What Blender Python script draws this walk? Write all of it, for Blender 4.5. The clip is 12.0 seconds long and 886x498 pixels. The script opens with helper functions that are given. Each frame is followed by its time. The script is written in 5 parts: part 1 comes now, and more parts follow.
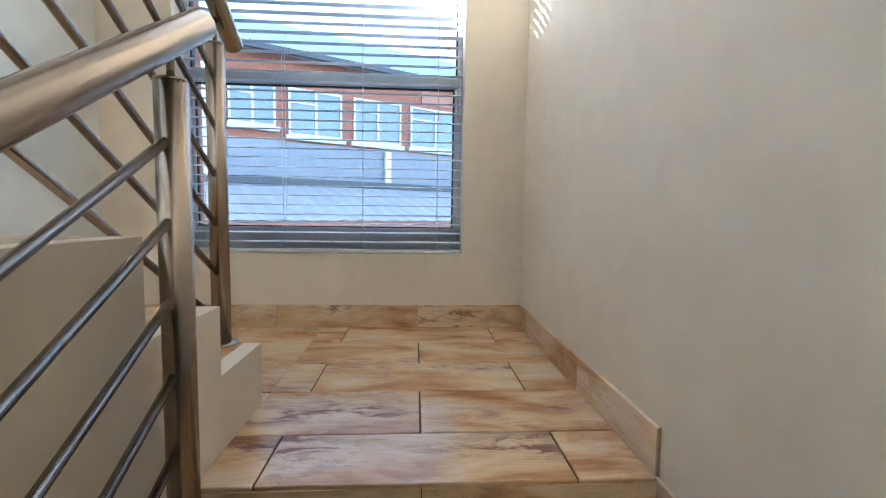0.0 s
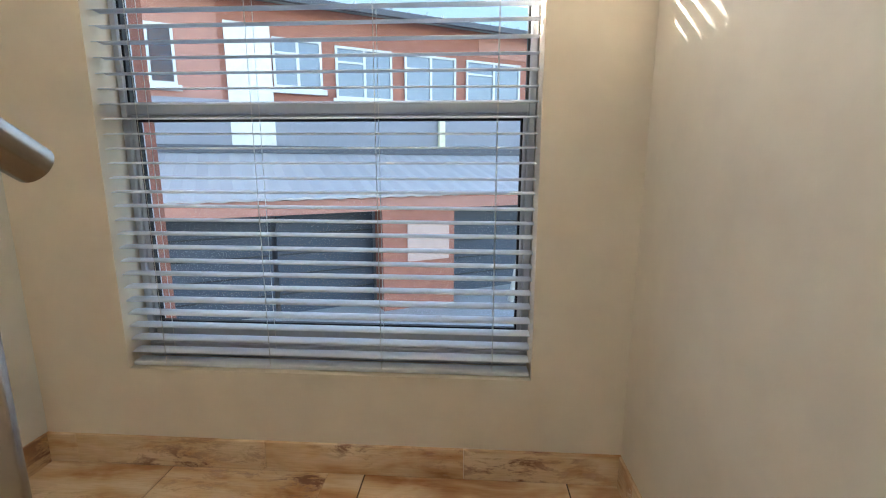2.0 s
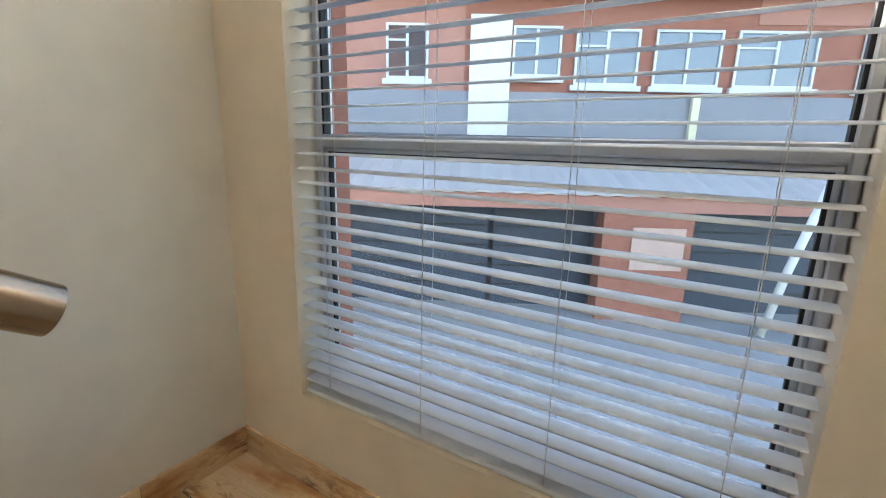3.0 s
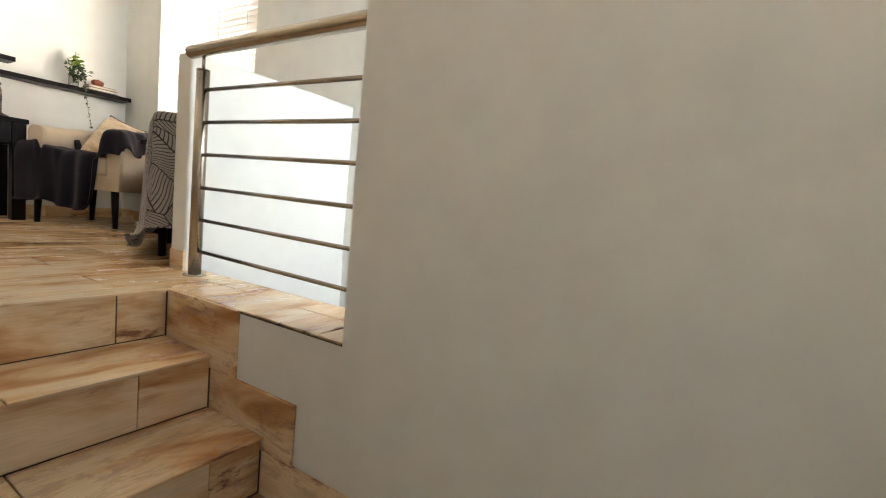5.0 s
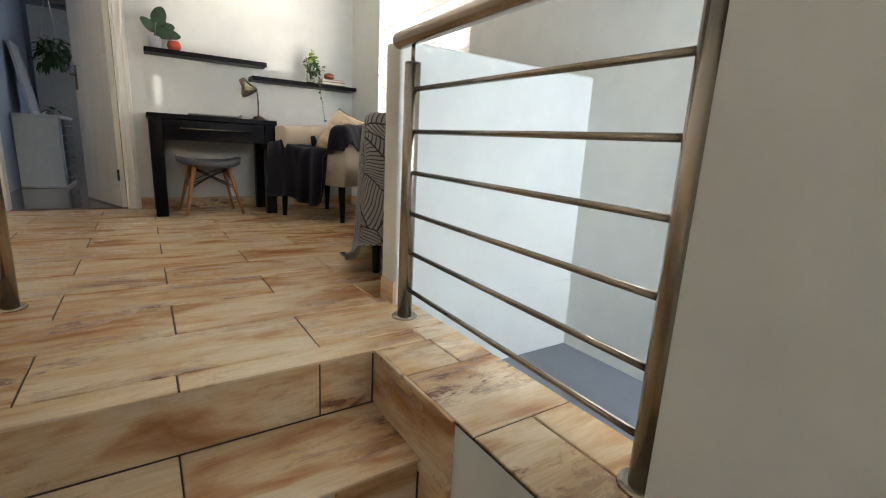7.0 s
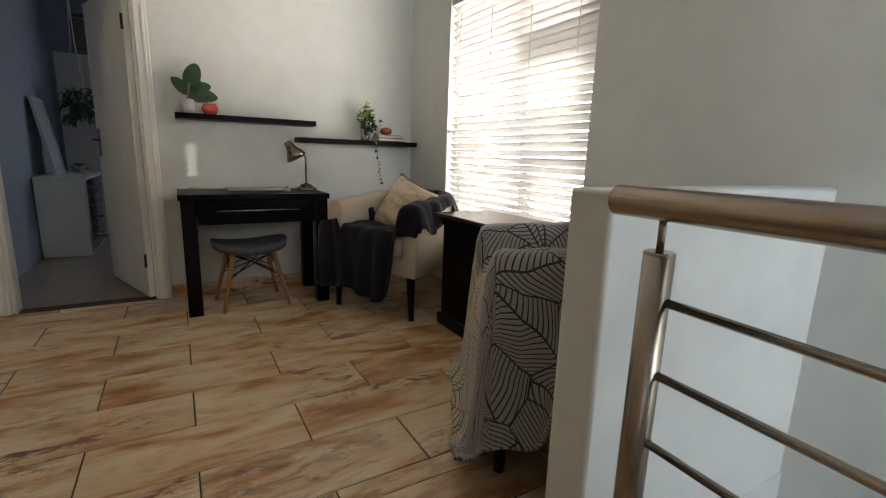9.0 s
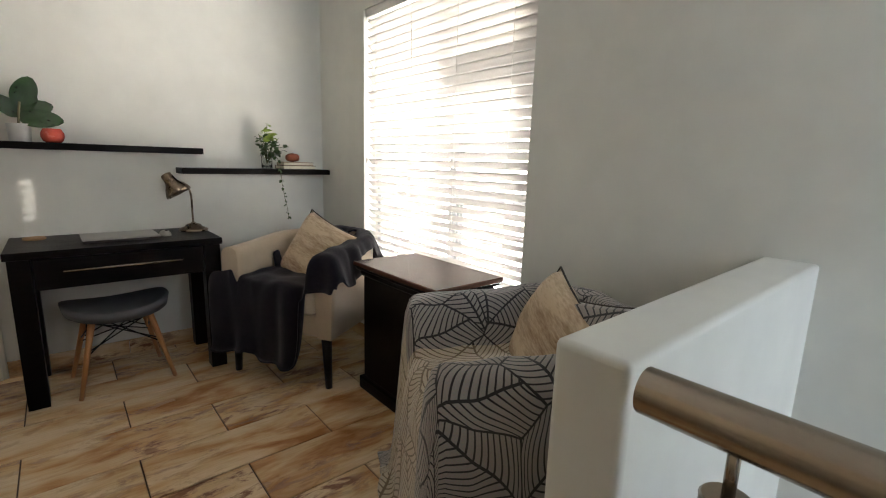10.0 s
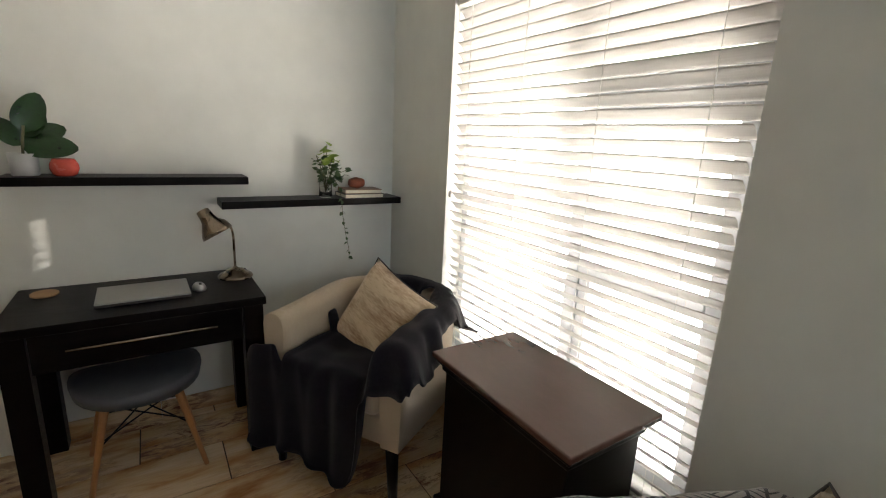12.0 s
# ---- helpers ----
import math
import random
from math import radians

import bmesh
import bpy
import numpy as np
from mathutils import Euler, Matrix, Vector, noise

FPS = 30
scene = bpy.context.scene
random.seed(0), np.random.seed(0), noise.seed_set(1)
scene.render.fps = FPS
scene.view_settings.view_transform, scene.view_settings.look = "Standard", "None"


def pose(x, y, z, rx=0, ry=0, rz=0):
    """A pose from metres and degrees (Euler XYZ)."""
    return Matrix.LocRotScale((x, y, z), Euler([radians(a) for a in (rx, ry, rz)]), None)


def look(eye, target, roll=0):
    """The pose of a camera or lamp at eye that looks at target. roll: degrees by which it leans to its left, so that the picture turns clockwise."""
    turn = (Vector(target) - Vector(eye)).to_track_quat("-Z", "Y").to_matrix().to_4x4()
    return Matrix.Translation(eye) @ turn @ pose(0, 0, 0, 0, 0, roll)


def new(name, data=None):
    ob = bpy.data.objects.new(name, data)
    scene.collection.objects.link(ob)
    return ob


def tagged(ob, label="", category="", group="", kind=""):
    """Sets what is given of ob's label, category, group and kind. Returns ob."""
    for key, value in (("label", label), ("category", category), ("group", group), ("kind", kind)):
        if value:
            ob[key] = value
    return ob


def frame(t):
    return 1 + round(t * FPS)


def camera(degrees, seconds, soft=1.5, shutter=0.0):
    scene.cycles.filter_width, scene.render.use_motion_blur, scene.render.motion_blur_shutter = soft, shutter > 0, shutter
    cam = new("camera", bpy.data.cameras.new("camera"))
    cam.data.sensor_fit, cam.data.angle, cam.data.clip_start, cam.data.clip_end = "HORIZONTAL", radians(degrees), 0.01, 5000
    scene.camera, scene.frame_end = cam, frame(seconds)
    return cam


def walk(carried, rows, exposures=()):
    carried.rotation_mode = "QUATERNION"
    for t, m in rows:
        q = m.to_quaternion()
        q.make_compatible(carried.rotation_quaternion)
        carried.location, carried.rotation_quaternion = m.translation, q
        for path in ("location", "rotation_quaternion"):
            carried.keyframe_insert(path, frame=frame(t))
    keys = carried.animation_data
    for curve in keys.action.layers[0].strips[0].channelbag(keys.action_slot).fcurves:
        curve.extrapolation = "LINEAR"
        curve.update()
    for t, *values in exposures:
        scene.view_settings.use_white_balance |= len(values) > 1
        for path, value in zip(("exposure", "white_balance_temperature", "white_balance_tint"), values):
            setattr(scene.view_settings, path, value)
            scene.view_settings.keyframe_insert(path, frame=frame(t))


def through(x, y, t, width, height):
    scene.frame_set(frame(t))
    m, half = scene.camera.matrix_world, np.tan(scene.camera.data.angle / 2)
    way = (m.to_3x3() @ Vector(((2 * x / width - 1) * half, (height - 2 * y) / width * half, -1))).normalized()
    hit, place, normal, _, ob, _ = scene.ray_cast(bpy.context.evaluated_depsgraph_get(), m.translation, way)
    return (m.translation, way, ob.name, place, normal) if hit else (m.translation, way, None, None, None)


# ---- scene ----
cam = camera(88.9, 12.0, soft=1.1)
PATH = [
    (0, (-0.538, -2.245, 0.568), (-0.415, -0.255, 0.412), 0.8),
    (0.5, (-0.566, -2.007, 0.732), (-0.369, -0.027, 0.529), 0.1),
    (1, (-0.503, -1.815, 0.822), (-0.4, 0.17, 0.598), 0.1),
    (1.5, (-0.52, -1.58, 0.939), (-0.547, 0.406, 0.708), 0.8),
    (2, (-0.504, -1.387, 1.062), (-0.629, 0.573, 0.685), 0.1),
    (2.5, (-0.453, -1.174, 1.189), (-1.1, 0.655, 0.703), 1.0),
    (3, (-0.513, -0.974, 1.236), (-1.533, 0.684, 0.778), 1.4),
    (3.2, (-0.569, -0.926, 1.291), (-1.716, 0.643, 0.817), 1.9),
    (5, (-1.113, -0.641, 1.471), (-2.816, -1.674, 1.29), 5.4),
    (5.5, (-1.202, -0.686, 1.498), (-2.501, -2.177, 1.197), 5.3),
    (6, (-1.265, -0.835, 1.511), (-2.456, -2.398, 1.141), 3.9),
    (6.5, (-1.382, -1.036, 1.55), (-2.456, -2.674, 1.145), 1.5),
    (7, (-1.46, -1.19, 1.68), (-2.543, -2.816, 1.249), 3.0),
    (7.5, (-1.458, -1.439, 1.754), (-2.379, -3.155, 1.299), 2.5),
    (9.5, (-1.587, -2.265, 2.205), (-2.679, -3.899, 1.834), 1.4),
    (10, (-1.724, -2.437, 2.276), (-2.999, -3.932, 1.901), 1.7),
    (10.5, (-1.798, -2.614, 2.336), (-3.207, -3.974, 1.925), 2.5),
    (11, (-1.824, -2.79, 2.473), (-3.25, -4.11, 1.998), 1.1),
    (11.5, (-1.883, -2.943, 2.483), (-3.159, -4.403, 1.994), 2.1),
    (12, (-2.012, -3.147, 2.529), (-3.077, -4.774, 2.062), 2.8),
]
walk(cam, [(t, look(eye, target, roll)) for t, eye, target, roll in PATH],
     exposures=[(0, 3.32, 5480, 11), (1.0, 3.05, 5700, 12), (2.5, 2.93, 6400, 13), (3.2, 2.85, 6500, 13), (5.0, 2.27, 6900, 15), (5.5, 2.05, 6500, 14), (6.0, 2.06, 6250, 12), (6.5, 2.10, 6250, 12), (7.0, 1.86, 6250, 12),
                (7.5, 1.76, 6280, 13), (9.5, 0.90, 6350, 13), (10.0, 1.17, 6350, 13), (10.5, 1.0, 6450, 13), (12, 0.83, 6450, 12)])

# ---- plan, metres: landing floor z = 0, window wall y = 0, right wall x = 0 ----
RISE, GO = 0.18, 0.29
UP = 6 * RISE                  # upper floor
Y1 = -0.906                    # first nosing of the upper flight
YT = Y1 - 5 * GO               # top nosing
XL = -2.012                    # wall beside the upper flight
XS = -0.99                     # open side of the upper flight
XW = -3.24                     # lounge window wall
YD = -5.62                     # desk wall
YN = -0.012                    # landing window wall, inner face
LOW = -1.80                    # lower floor
TOP = UP + 2.62                # ceiling
LWIN = (-1.672, -0.305, 0.365, 3.30)   # landing window: x0, x1, z0, z1
RWIN = (-5.02, -3.68, 1.44, 3.17)      # lounge window: y0, y1, z0, z1
SUN = Vector((1.0, -0.375, -0.29)).normalized()

# ---- light ----
world = bpy.data.worlds.new("sky_world")
scene.world = world
world.use_nodes = True
wn = world.node_tree.nodes
sky = wn.new("ShaderNodeTexSky")
sky.sky_type = "NISHITA"
sky.sun_disc = False
sky.sun_elevation = math.asin(-SUN.z)
sky.sun_rotation = math.atan2(-SUN.x, -SUN.y)
wn["Background"].inputs["Strength"].default_value = 0.15
world.node_tree.links.new(sky.outputs[0], wn["Background"].inputs["Color"])

sun = new("sun", bpy.data.lights.new("sun", "SUN"))
sun.data.energy, sun.data.angle, sun.data.color = 5.0, radians(0.6), (1.0, 0.93, 0.84)
sun.matrix_world = look((-20, 8, 8), Vector((-20, 8, 8)) + SUN)


def sky_lamp(name, eye, target, sx, sy, watts, color):
    ob = new(name, bpy.data.lights.new(name, "AREA"))
    ob.data.shape, ob.data.size, ob.data.size_y = "RECTANGLE", sx, sy
    ob.data.energy, ob.data.color = watts, color
    ob.matrix_world = look(eye, target)
    return ob


# area lamps added at the windows to stand in for sky light
sky_lamp("lounge_window_light", (XW - 0.30, -4.47, 2.10), (0, -4.47, 2.10), 1.72, 2.40, 76, (1.0, 0.93, 0.84))
# fill for the void, turned at the west wall from an assumed window
sky_lamp("void_fill_light", (-2.64, 0.08, 2.92), (-3.64, -0.12, 2.72), 0.54, 1.0, 40.0, (0.76, 0.87, 1.0))
# added on the room side of the blind, aimed sideways to brighten the east wall
sky_lamp("stair_window_light", (-1.02, 0.0, 2.25), (0.40, -0.32, 2.33), 1.10, 0.80, 1.35, (1.0, 0.96, 0.90))

# fill lamp added in a made-up opening to brighten the bedroom
sky_lamp("bedroom_fill_light", (-2.4, -8.72, 2.55), (-1.2, -6, 2.0), 0.95, 1.2, 3.2, (0.88, 0.92, 1.0))

# ---- materials ----


def mat(name, base, rough=0.6, metal=0.0, dark=None, scale=6.0, stretch=(1, 1, 1), amount=0.5, bump=0.0, bump_scale=80.0,
        rough_var=0.1, per_object=False, coat=0.0, sheen=0.0, spec=0.5):
    """A plain material with colour variation at two scales and fine relief."""
    m = bpy.data.materials.new(name)
    m.use_nodes = True
    nt = m.node_tree
    n, l = nt.nodes, nt.links
    b = n["Principled BSDF"]
    tc = n.new("ShaderNodeTexCoord")
    mp = n.new("ShaderNodeMapping")
    mp.inputs["Scale"].default_value = stretch
    l.new(tc.outputs["Object"], mp.inputs["Vector"])
    if per_object:
        oi = n.new("ShaderNodeObjectInfo")
        mul = n.new("ShaderNodeMath")
        mul.operation = "MULTIPLY"
        mul.inputs[1].default_value = 37.0
        l.new(oi.outputs["Random"], mul.inputs[0])
        l.new(mul.outputs[0], mp.inputs["Location"])
    n1, n2 = n.new("ShaderNodeTexNoise"), n.new("ShaderNodeTexNoise")
    n1.inputs["Scale"].default_value, n1.inputs["Detail"].default_value = scale, 5
    n2.inputs["Scale"].default_value, n2.inputs["Detail"].default_value = scale * 7, 3
    l.new(mp.outputs[0], n1.inputs["Vector"])
    l.new(mp.outputs[0], n2.inputs["Vector"])
    mixf = n.new("ShaderNodeMix")
    mixf.inputs[0].default_value = 0.35
    l.new(n1.outputs["Fac"], mixf.inputs[2])
    l.new(n2.outputs["Fac"], mixf.inputs[3])
    ramp = n.new("ShaderNodeValToRGB")
    ramp.color_ramp.elements[0].position, ramp.color_ramp.elements[1].position = 0.5 - 0.5 * amount + 0.02, 0.5 + 0.25 * amount
    dk = dark or tuple(c * 0.86 for c in base)
    ramp.color_ramp.elements[0].color, ramp.color_ramp.elements[1].color = (*dk, 1), (*base, 1)
    l.new(mixf.outputs[0], ramp.inputs[0])
    l.new(ramp.outputs[0], b.inputs["Base Color"])
    mr = n.new("ShaderNodeMapRange")
    mr.inputs["To Min"].default_value, mr.inputs["To Max"].default_value = max(rough - rough_var, 0.02), min(rough + rough_var, 1)
    l.new(n1.outputs["Fac"], mr.inputs["Value"])
    l.new(mr.outputs[0], b.inputs["Roughness"])
    b.inputs["Metallic"].default_value = metal
    b.inputs["Coat Weight"].default_value = coat
    b.inputs["Specular IOR Level"].default_value = spec
    b.inputs["Sheen Weight"].default_value = sheen
    if bump:
        n3 = n.new("ShaderNodeTexNoise")
        n3.inputs["Scale"].default_value, n3.inputs["Detail"].default_value = bump_scale, 4
        l.new(mp.outputs[0], n3.inputs["Vector"])
        bp = n.new("ShaderNodeBump")
        bp.inputs["Strength"].default_value, bp.inputs["Distance"].default_value = bump, 0.004
        l.new(n3.outputs["Fac"], bp.inputs["Height"])
        l.new(bp.outputs[0], b.inputs["Normal"])
    return m


def tile_material():
    """Glazed wood-look tile: cream boards with brown distressed streaks along the length."""
    m = bpy.data.materials.new("wood_look_tile")
    m.use_nodes = True
    n, l = m.node_tree.nodes, m.node_tree.links
    b = n["Principled BSDF"]
    tc, oi = n.new("ShaderNodeTexCoord"), n.new("ShaderNodeObjectInfo")
    off = n.new("ShaderNodeVectorMath")
    off.operation = "MULTIPLY_ADD"
    off.inputs[1].default_value = (1, 1, 1)
    sc = n.new("ShaderNodeMath")
    sc.operation = "MULTIPLY"
    sc.inputs[1].default_value = 61.0
    l.new(oi.outputs["Random"], sc.inputs[0])
    l.new(tc.outputs["Object"], off.inputs[0])
    l.new(sc.outputs[0], off.inputs[2])

    def noise_at(stretch, scale, detail, rough=0.6, dist=0.0):
        mp = n.new("ShaderNodeMapping")
        mp.inputs["Scale"].default_value = stretch
        l.new(off.outputs[0], mp.inputs["Vector"])
        t = n.new("ShaderNodeTexNoise")
        t.inputs["Scale"].default_value, t.inputs["Detail"].default_value = scale, detail
        t.inputs["Roughness"].default_value, t.inputs["Distortion"].default_value = rough, dist
        l.new(mp.outputs[0], t.inputs["Vector"])
        return t.outputs["Fac"]

    def ramp(fac, stops):
        r = n.new("ShaderNodeValToRGB")
        r.color_ramp.elements[0].position, r.color_ramp.elements[1].position = stops[0][0], stops[-1][0]
        r.color_ramp.elements[0].color, r.color_ramp.elements[1].color = (*stops[0][1], 1), (*stops[-1][1], 1)
        for p, c in stops[1:-1]:
            r.color_ramp.elements.new(p).color = (*c, 1)
        l.new(fac, r.inputs[0])
        return r.outputs[0]

    broad = ramp(noise_at((1.1, 3.4, 3.4), 2.1, 4, 0.55, 0.5), [(0.30, (0.38, 0.175, 0.07)), (0.40, (0.54, 0.315, 0.15)), (0.48, (0.66, 0.46, 0.265)), (0.60, (0.73, 0.57, 0.375))])
    flecks = ramp(noise_at((2.2, 6.0, 6.0), 3.4, 9, 0.74, 0.5), [(0.49, (0, 0, 0)), (0.57, (1, 1, 1))])
    patches = ramp(noise_at((1.0, 2.2, 2.2), 1.9, 3, 0.5, 0.3), [(0.46, (0, 0, 0)), (0.63, (1, 1, 1))])
    both = n.new("ShaderNodeMix")
    both.data_type, both.blend_type = "RGBA", "MULTIPLY"
    both.inputs[0].default_value = 1.0
    l.new(flecks, both.inputs[6])
    l.new(patches, both.inputs[7])
    worn = both.outputs[2]
    fine = ramp(noise_at((2.0, 34.0, 34.0), 5.0, 3), [(0.35, (0.72, 0.66, 0.58)), (0.6, (1, 1, 1))])
    mx = n.new("ShaderNodeMix")
    mx.data_type = "RGBA"
    mx.inputs[7].default_value = (0.19, 0.072, 0.026, 1)
    l.new(worn, mx.inputs[0])
    l.new(broad, mx.inputs[6])
    ml = n.new("ShaderNodeMix")
    ml.data_type, ml.blend_type = "RGBA", "MULTIPLY"
    ml.inputs[0].default_value = 0.35
    l.new(mx.outputs[2], ml.inputs[6])
    l.new(fine, ml.inputs[7])
    l.new(ml.outputs[2], b.inputs["Base Color"])
    mr = n.new("ShaderNodeMapRange")
    mr.inputs["To Min"].default_value, mr.inputs["To Max"].default_value = 0.20, 0.40
    l.new(worn, mr.inputs["Value"])
    l.new(mr.outputs[0], b.inputs["Roughness"])
    bp = n.new("ShaderNodeBump")
    bp.inputs["Strength"].default_value, bp.inputs["Distance"].default_value = 0.25, 0.002
    l.new(fine, bp.inputs["Height"])
    l.new(bp.outputs[0], b.inputs["Normal"])
    return m


def leaf_cloth(name, ground, line, cell=4.4, veins=42.0):
    """Woven throw with a large leaf pattern: cells as leaves, with a midrib and slanting veins."""
    m = bpy.data.materials.new(name)
    m.use_nodes = True
    n, l = m.node_tree.nodes, m.node_tree.links
    b = n["Principled BSDF"]
    tc = n.new("ShaderNodeTexCoord")
    wob = n.new("ShaderNodeTexNoise")
    wob.inputs["Scale"].default_value = 3.0
    l.new(tc.outputs["UV"], wob.inputs["Vector"])
    add = n.new("ShaderNodeVectorMath")
    add.operation = "MULTIPLY_ADD"
    add.inputs[1].default_value = (0.06, 0.06, 0.0)
    l.new(wob.outputs["Color"], add.inputs[0])
    l.new(tc.outputs["UV"], add.inputs[2])
    v = n.new("ShaderNodeTexVoronoi")
    v.voronoi_dimensions = "2D"
    v.inputs["Scale"].default_value = cell
    l.new(add.outputs[0], v.inputs["Vector"])
    e = n.new("ShaderNodeTexVoronoi")
    e.feature = "DISTANCE_TO_EDGE"
    e.voronoi_dimensions = "2D"
    e.inputs["Scale"].default_value = cell
    l.new(add.outputs[0], e.inputs["Vector"])

    def vm(op, a, c=None):
        x = n.new("ShaderNodeVectorMath")
        x.operation = op
        for i, s in enumerate((a, c)):
            if s is not None:
                if isinstance(s, tuple):
                    x.inputs[i].default_value = s
                else:
                    l.new(s, x.inputs[i])
        return x

    def fm(op, a, c=None):
        x = n.new("ShaderNodeMath")
        x.operation = op
        for i, s in enumerate((a, c)):
            if s is not None:
                if isinstance(s, (int, float)):
                    x.inputs[i].default_value = s
                else:
                    l.new(s, x.inputs[i])
        return x.outputs[0]

    local = vm("SUBTRACT", add.outputs[0], v.outputs["Position"]).outputs["Vector"]
    local = vm("MULTIPLY", local, (1, 1, 0)).outputs["Vector"]
    axis = vm("NORMALIZE", vm("MULTIPLY", vm("SUBTRACT", v.outputs["Color"], (0.5, 0.5, 0.5)).outputs["Vector"], (1, 1, 0)).outputs["Vector"]).outputs["Vector"]
    u = vm("DOT_PRODUCT", local, axis).outputs["Value"]
    rest = vm("LENGTH", vm("CROSS_PRODUCT", local, axis).outputs["Vector"]).outputs["Value"]
    phase = fm("MULTIPLY", fm("ADD", u, fm("ADD", fm("MULTIPLY", rest, -0.45), fm("MULTIPLY", fm("MULTIPLY", rest, rest), -4.0))), veins * 6.2832)
    vein = fm("GREATER_THAN", fm("SINE", phase), 0.68)
    rib = fm("LESS_THAN", rest, 0.004)
    edge = fm("LESS_THAN", e.outputs["Distance"], 0.016)
    mask = fm("MAXIMUM", fm("MAXIMUM", vein, rib), edge)
    fuzz = n.new("ShaderNodeTexNoise")
    fuzz.inputs["Scale"].default_value, fuzz.inputs["Detail"].default_value = 260.0, 2
    l.new(tc.outputs["Object"], fuzz.inputs["Vector"])
    mx = n.new("ShaderNodeMix")
    mx.data_type = "RGBA"
    mx.inputs[6].default_value, mx.inputs[7].default_value = (*ground, 1), (*line, 1)
    l.new(mask, mx.inputs[0])
    ml = n.new("ShaderNodeMix")
    ml.data_type, ml.blend_type = "RGBA", "MULTIPLY"
    ml.inputs[0].default_value = 0.35
    l.new(mx.outputs[2], ml.inputs[6])
    l.new(fuzz.outputs["Color"], ml.inputs[7])
    l.new(ml.outputs[2], b.inputs["Base Color"])
    b.inputs["Roughness"].default_value, b.inputs["Sheen Weight"].default_value = 0.95, 0.3
    bp = n.new("ShaderNodeBump")
    bp.inputs["Strength"].default_value, bp.inputs["Distance"].default_value = 0.5, 0.003
    hgt = fm("ADD", fm("MULTIPLY", mask, -0.6), fm("MULTIPLY", fuzz.outputs["Fac"], 0.6))
    l.new(hgt, bp.inputs["Height"])
    l.new(bp.outputs[0], b.inputs["Normal"])
    return m


def glass_material(name, tint=(0.97, 0.99, 0.98)):
    m = bpy.data.materials.new(name)
    m.use_nodes = True
    b = m.node_tree.nodes["Principled BSDF"]
    b.inputs["Base Color"].default_value = (*tint, 1)
    b.inputs["Transmission Weight"].default_value, b.inputs["Roughness"].default_value, b.inputs["IOR"].default_value = 1.0, 0.0, 1.2
    return m


def slat_material(name, base, through):
    """Thin white slats that let some light through."""
    m = mat(name, base, 0.45, scale=3.0, stretch=(0.5, 8, 8), amount=0.3)
    n, l = m.node_tree.nodes, m.node_tree.links
    tr, mx = n.new("ShaderNodeBsdfTranslucent"), n.new("ShaderNodeMixShader")
    tr.inputs["Color"].default_value = (0.9, 0.86, 0.8, 1)
    mx.inputs[0].default_value = through
    l.new(n["Principled BSDF"].outputs[0], mx.inputs[1])
    l.new(tr.outputs[0], mx.inputs[2])
    l.new(mx.outputs[0], n["Material Output"].inputs["Surface"])
    return m


M_TILE = tile_material()
M_GROUT = mat("dark_grout", (0.06, 0.036, 0.022), 0.9, scale=30, bump=0.3)
M_CREAM = mat("cream_wall_paint", (0.75, 0.66, 0.52), 0.65, scale=1.3, amount=0.5, bump=0.07, bump_scale=140)
M_SAGE = mat("pale_sage_paint", (0.68, 0.68, 0.63), 0.6, scale=1.2, amount=0.5, bump=0.06, bump_scale=140)
M_BLUE = mat("blue_grey_paint", (0.34, 0.38, 0.46), 0.7, scale=1.2, amount=0.5, bump=0.2)
M_CEIL = mat("ceiling_paint", (0.82, 0.82, 0.80), 0.8, scale=1.5)
M_DARKFLOOR = mat("dark_screed", (0.16, 0.17, 0.19), 0.6, scale=5, bump=0.2)
M_GLOSSFLOOR = mat("glossy_bedroom_floor", (0.30, 0.24, 0.19), 0.07, scale=3, stretch=(1, 6, 1))
M_STEEL = mat("brushed_steel", (0.36, 0.305, 0.245), 0.26, 1.0, dark=(0.34, 0.287, 0.23), scale=9, rough_var=0.015)
M_ALU = mat("grey_aluminium_frame", (0.55, 0.57, 0.60), 0.4, 0.3, scale=6)
M_GASKET = mat("black_gasket", (0.02, 0.02, 0.022), 0.6, scale=20)
M_GLASS = glass_material("window_glass")
# white slats with the sky's bluish reflection mixed into the base colour
M_SLAT = slat_material("sky_tinted_slat", (0.75, 0.78, 0.81), 0.12)
# darker copy of the white slats, greyed to hold down the backlight
M_SLATB = slat_material("dimmed_slat", (0.66, 0.64, 0.61), 0.06)
M_CORD = mat("blind_cord", (0.75, 0.73, 0.68), 0.8, scale=60)
M_PAINT = mat("white_gloss_paint", (0.80, 0.77, 0.70), 0.35, scale=3, stretch=(4, 4, 0.6), amount=0.4, bump=0.05)
M_ESPRESSO = mat("espresso_wood", (0.007, 0.0045, 0.0035), 0.36, dark=(0.003, 0.002, 0.0015), scale=5, stretch=(1, 12, 12), bump=0.08, spec=0.1)
M_TABLETOP = mat("polished_brown_wood", (0.11, 0.052, 0.036), 0.17, dark=(0.095, 0.045, 0.031), scale=3, stretch=(4, 1, 1), rough_var=0.0, spec=0.9)
M_BEIGE = mat("beige_woven_cloth", (0.56, 0.45, 0.32), 0.95, scale=10, amount=0.6, bump=0.6, bump_scale=330, sheen=0.3)
M_VELVET = mat("dark_plum_fleece", (0.012, 0.009, 0.013), 0.9, dark=(0.005, 0.004, 0.006), scale=9, bump=0.3, bump_scale=200, sheen=0.12, spec=0.12)
M_THROW = leaf_cloth("leaf_pattern_throw", (0.38, 0.345, 0.32), (0.035, 0.033, 0.036), 5.2, 48.0)
